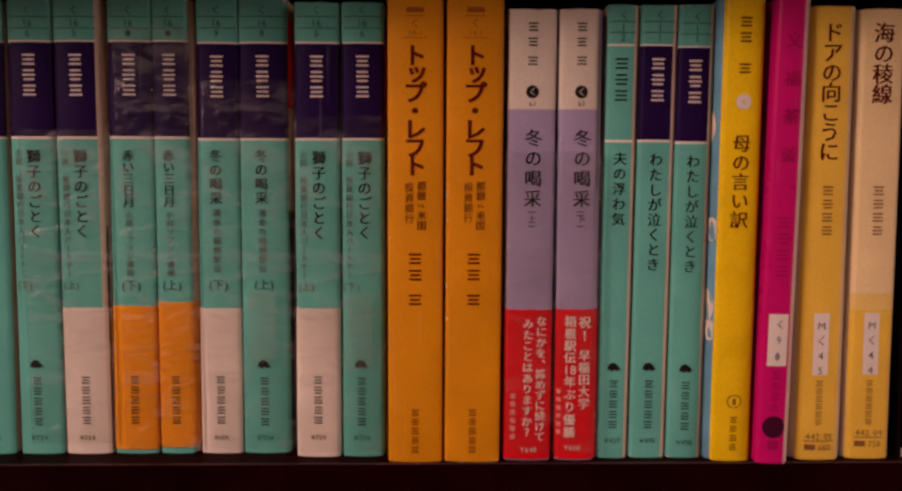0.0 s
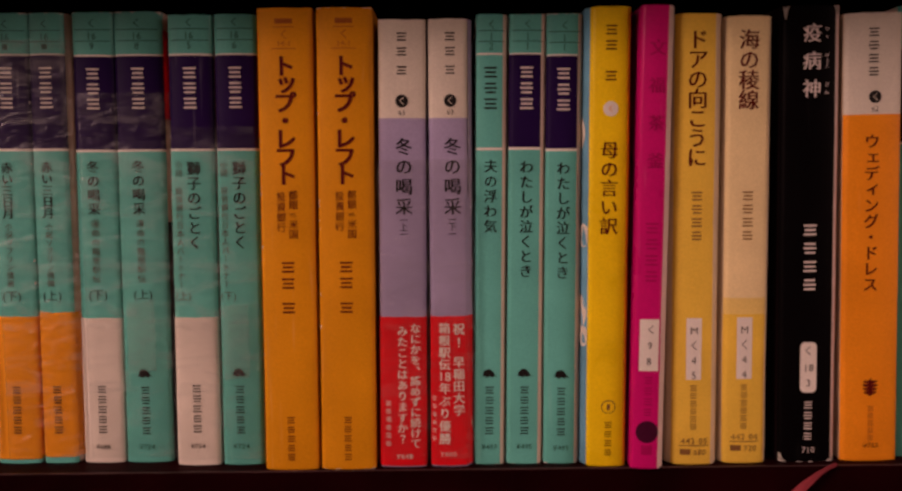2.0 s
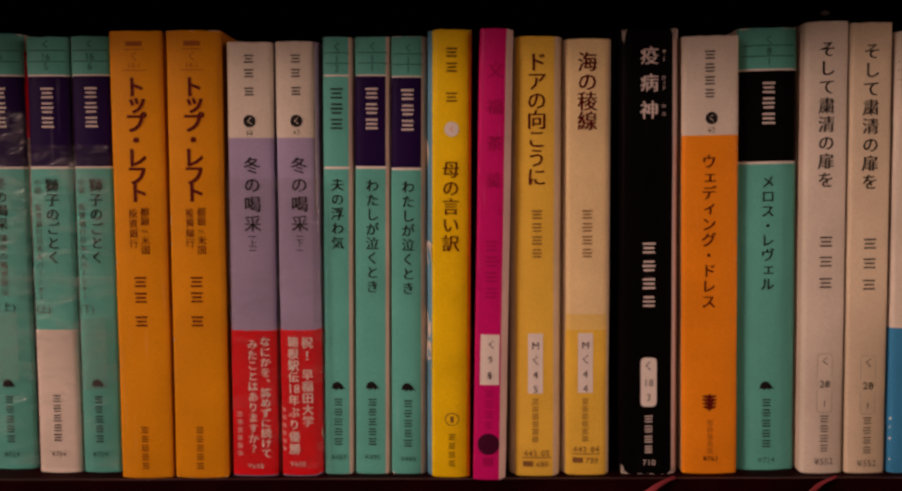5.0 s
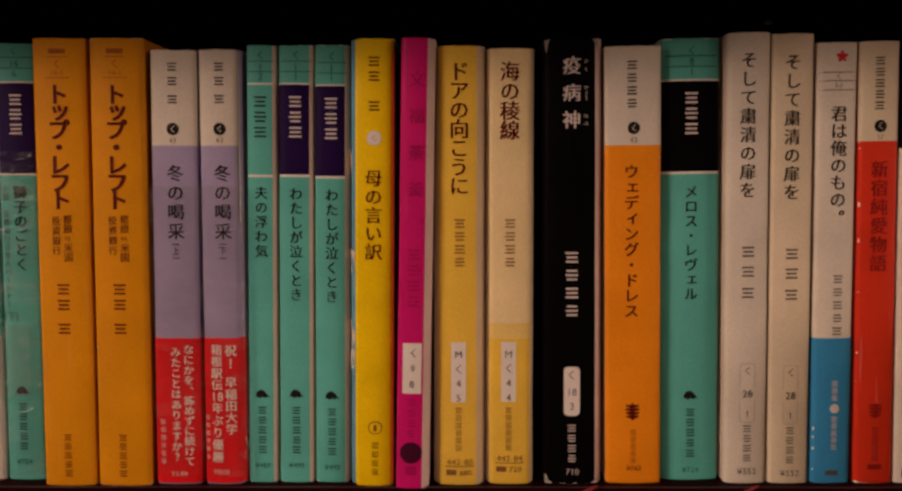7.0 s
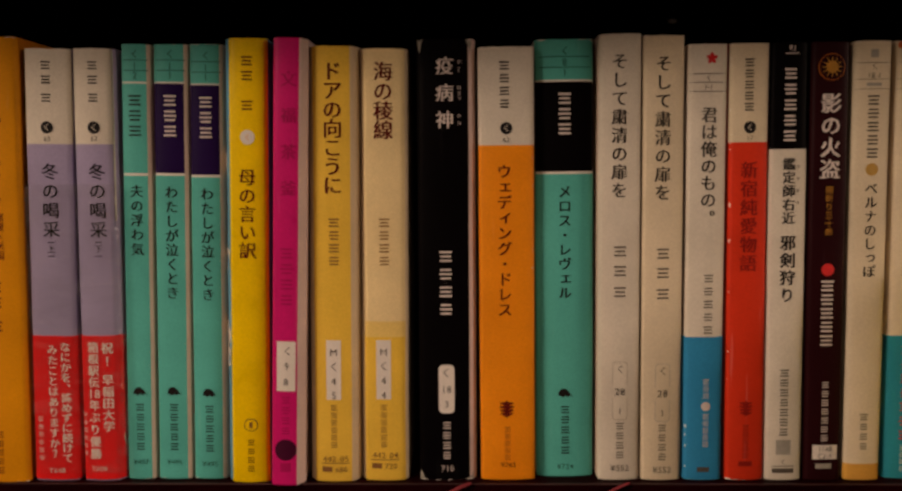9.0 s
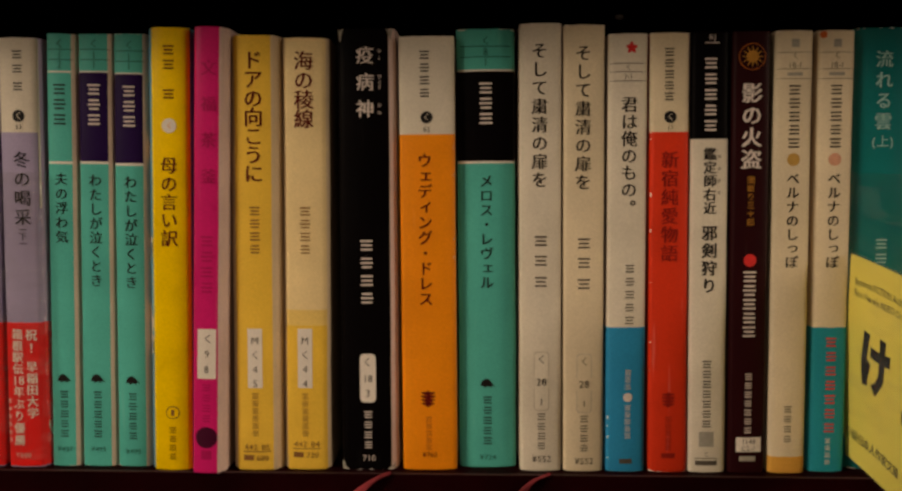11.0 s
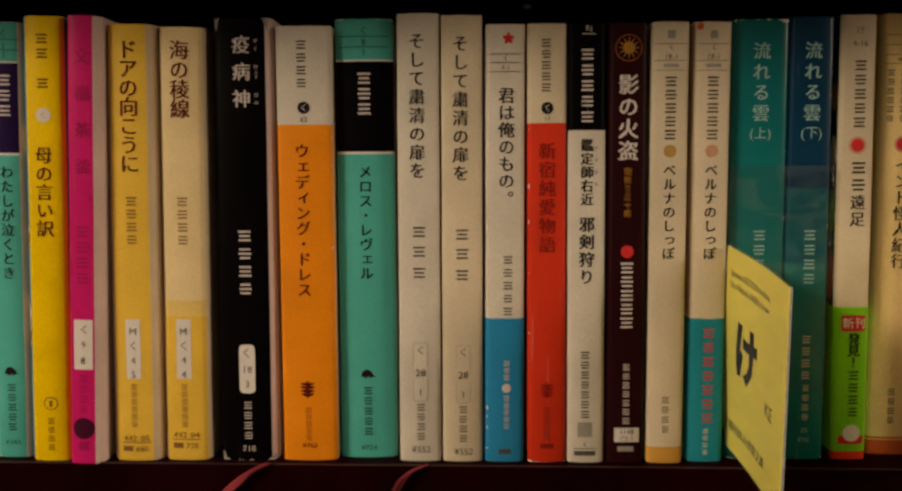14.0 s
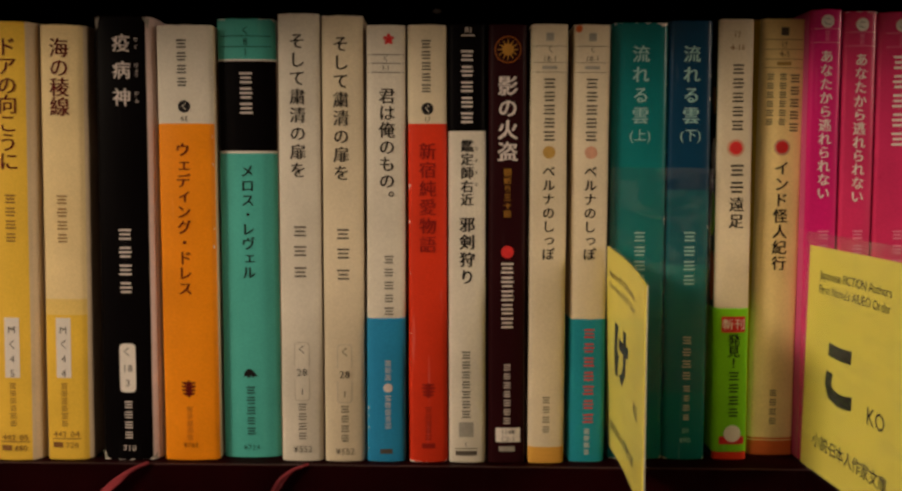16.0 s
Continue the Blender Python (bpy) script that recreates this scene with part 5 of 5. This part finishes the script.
# ---- clear film round pairs of volumes ----
def film(x0, x1, y, z0, z1, label, seed, mat="clear_film", flaps=()):
    """A wrinkled clear sheet across the spines, turned in along both outer boards."""
    ob = thing("shrink_wrap", Matrix.Translation(((x0 + x1) / 2 * MM, y * MM, SHELF)), label, "plastic wrap", "clear wraps round paired volumes")
    half, rows = (x1 - x0) / 2 + 0.35, []
    path = [(-half, 30.0), (-half, 8.0), (-half, 2.2)]
    path += [(-half + 0.9 + (2 * half - 1.8) * k / 30, -1.6) for k in range(31)]
    path += [(half, 2.2), (half, 8.0), (half, 30.0)]
    for j in range(61):
        z = z0 + (z1 - z0) * j / 60
        row = []
        for px, py in path:
            a = noise.noise(Vector((px * 0.16 + seed, z * 0.10, seed))) + 0.6 * noise.noise(Vector((px * 0.5 - z * 0.25, z * 0.22 + px * 0.2, seed + 9)))
            ridge = max(0.0, 1 - 7 * abs(a - 0.12)) * 0.09
            row.append((px * MM, (py - (0.12 * abs(a) + ridge if py < 1 else 0)) * MM, z * MM))
        rows.append(row)
    last = len(path) - 1
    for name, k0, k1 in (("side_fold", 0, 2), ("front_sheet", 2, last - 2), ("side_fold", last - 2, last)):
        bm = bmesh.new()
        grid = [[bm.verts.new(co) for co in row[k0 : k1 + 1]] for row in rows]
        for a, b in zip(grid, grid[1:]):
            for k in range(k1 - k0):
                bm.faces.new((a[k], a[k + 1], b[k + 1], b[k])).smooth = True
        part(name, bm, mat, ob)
    for px, width, low, high in flaps:
        bm = bmesh.new()
        bm.faces.new([bm.verts.new((u * MM, -2.0 * MM, v * MM)) for u, v in ((px - width / 2, low), (px + width / 2, low + 0.6), (px + width / 2, high), (px - width / 2, high - 0.4))])
        part("film_flap", bm, "film_flap", ob, "milky doubled flap of the film")
    return ob


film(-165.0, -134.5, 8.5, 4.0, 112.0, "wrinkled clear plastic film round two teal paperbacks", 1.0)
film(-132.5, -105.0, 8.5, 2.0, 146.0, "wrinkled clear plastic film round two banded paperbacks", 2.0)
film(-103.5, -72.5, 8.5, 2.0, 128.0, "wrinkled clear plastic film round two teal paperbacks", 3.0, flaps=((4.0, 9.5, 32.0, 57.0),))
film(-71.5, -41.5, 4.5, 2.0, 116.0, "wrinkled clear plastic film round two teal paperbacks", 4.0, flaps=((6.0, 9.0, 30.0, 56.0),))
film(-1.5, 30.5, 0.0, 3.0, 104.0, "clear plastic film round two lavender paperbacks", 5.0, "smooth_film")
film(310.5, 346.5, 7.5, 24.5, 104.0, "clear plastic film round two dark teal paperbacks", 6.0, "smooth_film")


# ---- index cards ----
def index_card(x, y, z, tilt, lean, yaw, kana, roman, back, size, over, bend, wide, tall, text, label):
    """A yellow card in a clear sleeve standing out, face to the side. u runs from the row outwards, v down from the top."""
    ob = thing("index_card", Matrix.Translation((x * MM, y * MM, SHELF + z * MM)) @ pose(0, 0, 0, tilt, lean, yaw), label, "index card", "index cards of the shelf")
    W, Ht = wide, tall

    def bowed(u):
        return bend * math.sin(math.pi * min(max(u / W, 0.0), 1.0))

    def sheet(name, u0, u1, v0, v1, x0, mat, text, thick=0.0):
        bm, n = bmesh.new(), 16
        cols = []
        for k in range(n + 1):
            u = u0 + (u1 - u0) * k / n
            cols.append([bm.verts.new(((bowed(u) + x0 + side * thick) * MM, -u * MM, v * MM)) for side in ((-1, 1) if thick else (0,)) for v in (v0, v1)])
        for a, b in zip(cols, cols[1:]):
            bm.faces.new((a[0], b[0], b[1], a[1]))
            if thick:
                bm.faces.new((a[2], a[3], b[3], b[2]))
                bm.faces.new((a[1], b[1], b[3], a[3]))
                bm.faces.new((a[0], a[2], b[2], b[0]))
        if thick:
            for a in (cols[0], cols[-1]):
                bm.faces.new((a[0], a[1], a[3], a[2]))
        for f in bm.faces:
            f.smooth = not thick
        bmesh.ops.recalc_face_normals(bm, faces=bm.faces)
        return part(name, bm, mat, ob, text)

    sheet("card_sheet", 0.0, W, -Ht, 0.0, 0.0, "card_yellow", "yellow paper card", 0.3)
    for side in (-1, 1):
        sheet("sleeve", -back, W + 1.0, -Ht - 0.6, over, side * 0.62, "card_sleeve", "clear plastic sleeve")
    sheet("sleeve_rim", W + 0.6, W + 2.6, -Ht - 0.6, over, 0.0, "sleeve_rim", "milky welded rim of the sleeve")

    def print_line(name, text, u, v, size, mat="ink", bold=0.0, gap=0.06):
        points, faces, at = [], [], 0.0
        for ch in text:
            if ch == " ":
                at += 0.3 * size
                continue
            pts, fs, _ = glyph(ch, bold)
            base, left = len(points), min(p[0] for p in pts)
            run = max(p[0] for p in pts) - left
            points += [(at + (px - left) * size, (py - 0.36) * size) for px, py in pts]
            faces += [tuple(base + i for i in f) for f in fs]
            at += (run + gap) * size
        me = bpy.data.meshes.new(name)
        me.from_pydata([((bowed(u + px) - 0.42) * MM, -(u + px) * MM, (pz - v) * MM) for px, pz in points], [], faces)
        me.materials.append(MATS[mat])
        o = new(name, me)
        o.parent = ob

    # text: where each line begins (u, v) and its size
    for words, (u, v, em) in zip(("Japanese FICTION Authors", "First Name's AIUEO Order"), text[:2]):
        print_line("heading", words, u, v, em)
    print_line("kana", kana, text[2][0], text[2][1], size, bold=0.05)
    print_line("roman", roman, *text[3])
    print_line("caption", "小説・日本人作家文庫", *text[4], bold=0.008)
    return ob


index_card(309.2, 2.0, 76.5, 7.3, -2.3, 0.9, "け", "KE", 2.0, 21.0, 0.7, 1.3, 56.0, 72.0,
           ((4.0, 8.0, 3.3), (4.0, 12.2, 3.3), (10.5, 33.5), (39.0, 43.5, 6.6), (2.5, 62.5, 4.1)),
           "yellow index card in a clear sleeve, tipped over the shelf edge")
index_card(378.0, -2.0, 78.0, 0.8, 0.0, 2.4, "こ", "KO", 4.0, 23.5, 4.5, 0.6, 65.0, 76.0,
           ((8.0, 8.9, 4.2), (8.0, 13.7, 4.2), (14.8, 39.8), (42.5, 47.4, 7.6), (8.2, 65.0, 5.3)),
           "yellow index card in a clear sleeve standing out")


# ---- red cords on the front of the shelf board ----
def cord(points, thick, strands, seed, label):
    """A frayed cord: a bundle of thin threads that wander about one line and spread towards the loose end."""
    r = random.Random(seed)
    c = bpy.data.curves.new("cord", "CURVE")
    c.dimensions, c.bevel_depth, c.bevel_resolution = "3D", thick, 1
    for _ in range(strands):
        ax, az, phase = r.gauss(0, 0.75), r.gauss(0, 0.45), r.uniform(0, 6.3)
        s = c.splines.new("BEZIER")
        s.bezier_points.add(len(points) - 1)
        for k, (p, (x, y, z)) in enumerate(zip(s.bezier_points, points)):
            spread = 0.45 + 0.42 * k
            dx = spread * (ax + 0.5 * math.sin(phase + 1.9 * k))
            p.radius = r.uniform(0.6, 1.3)
            p.co = ((x + dx) * MM, (y - 0.3 * abs(az) * spread - r.uniform(0, 0.5)) * MM, SHELF + (z + 0.4 * dx if k else z) * MM)
            p.handle_left_type, p.handle_right_type = "AUTO", "AUTO"
    tmp = new("cord", c)
    me = bpy.data.meshes.new_from_object(tmp.evaluated_get(bpy.context.evaluated_depsgraph_get()))
    bpy.data.objects.remove(tmp)
    me.name = "red_cord"
    me.materials.clear()
    me.materials.append(MATS["cord_red"])
    return tagged(new("red_cord", me), label, "cord")


cord([(151, -4.1, 0.5), (145, -5.3, -2.0), (139.5, -5.6, -6.5), (134.5, -5.8, -12), (131, -5.7, -22)], 0.00048, 22, 3, "frayed dark red cord hanging on the shelf front")
cord([(206, -3.9, 0.5), (200, -5.2, -2.0), (196, -5.5, -6.5), (193.5, -5.5, -13), (192.5, -5.5, -22)], 0.00040, 10, 8, "thin dark red cord hanging on the shelf front")
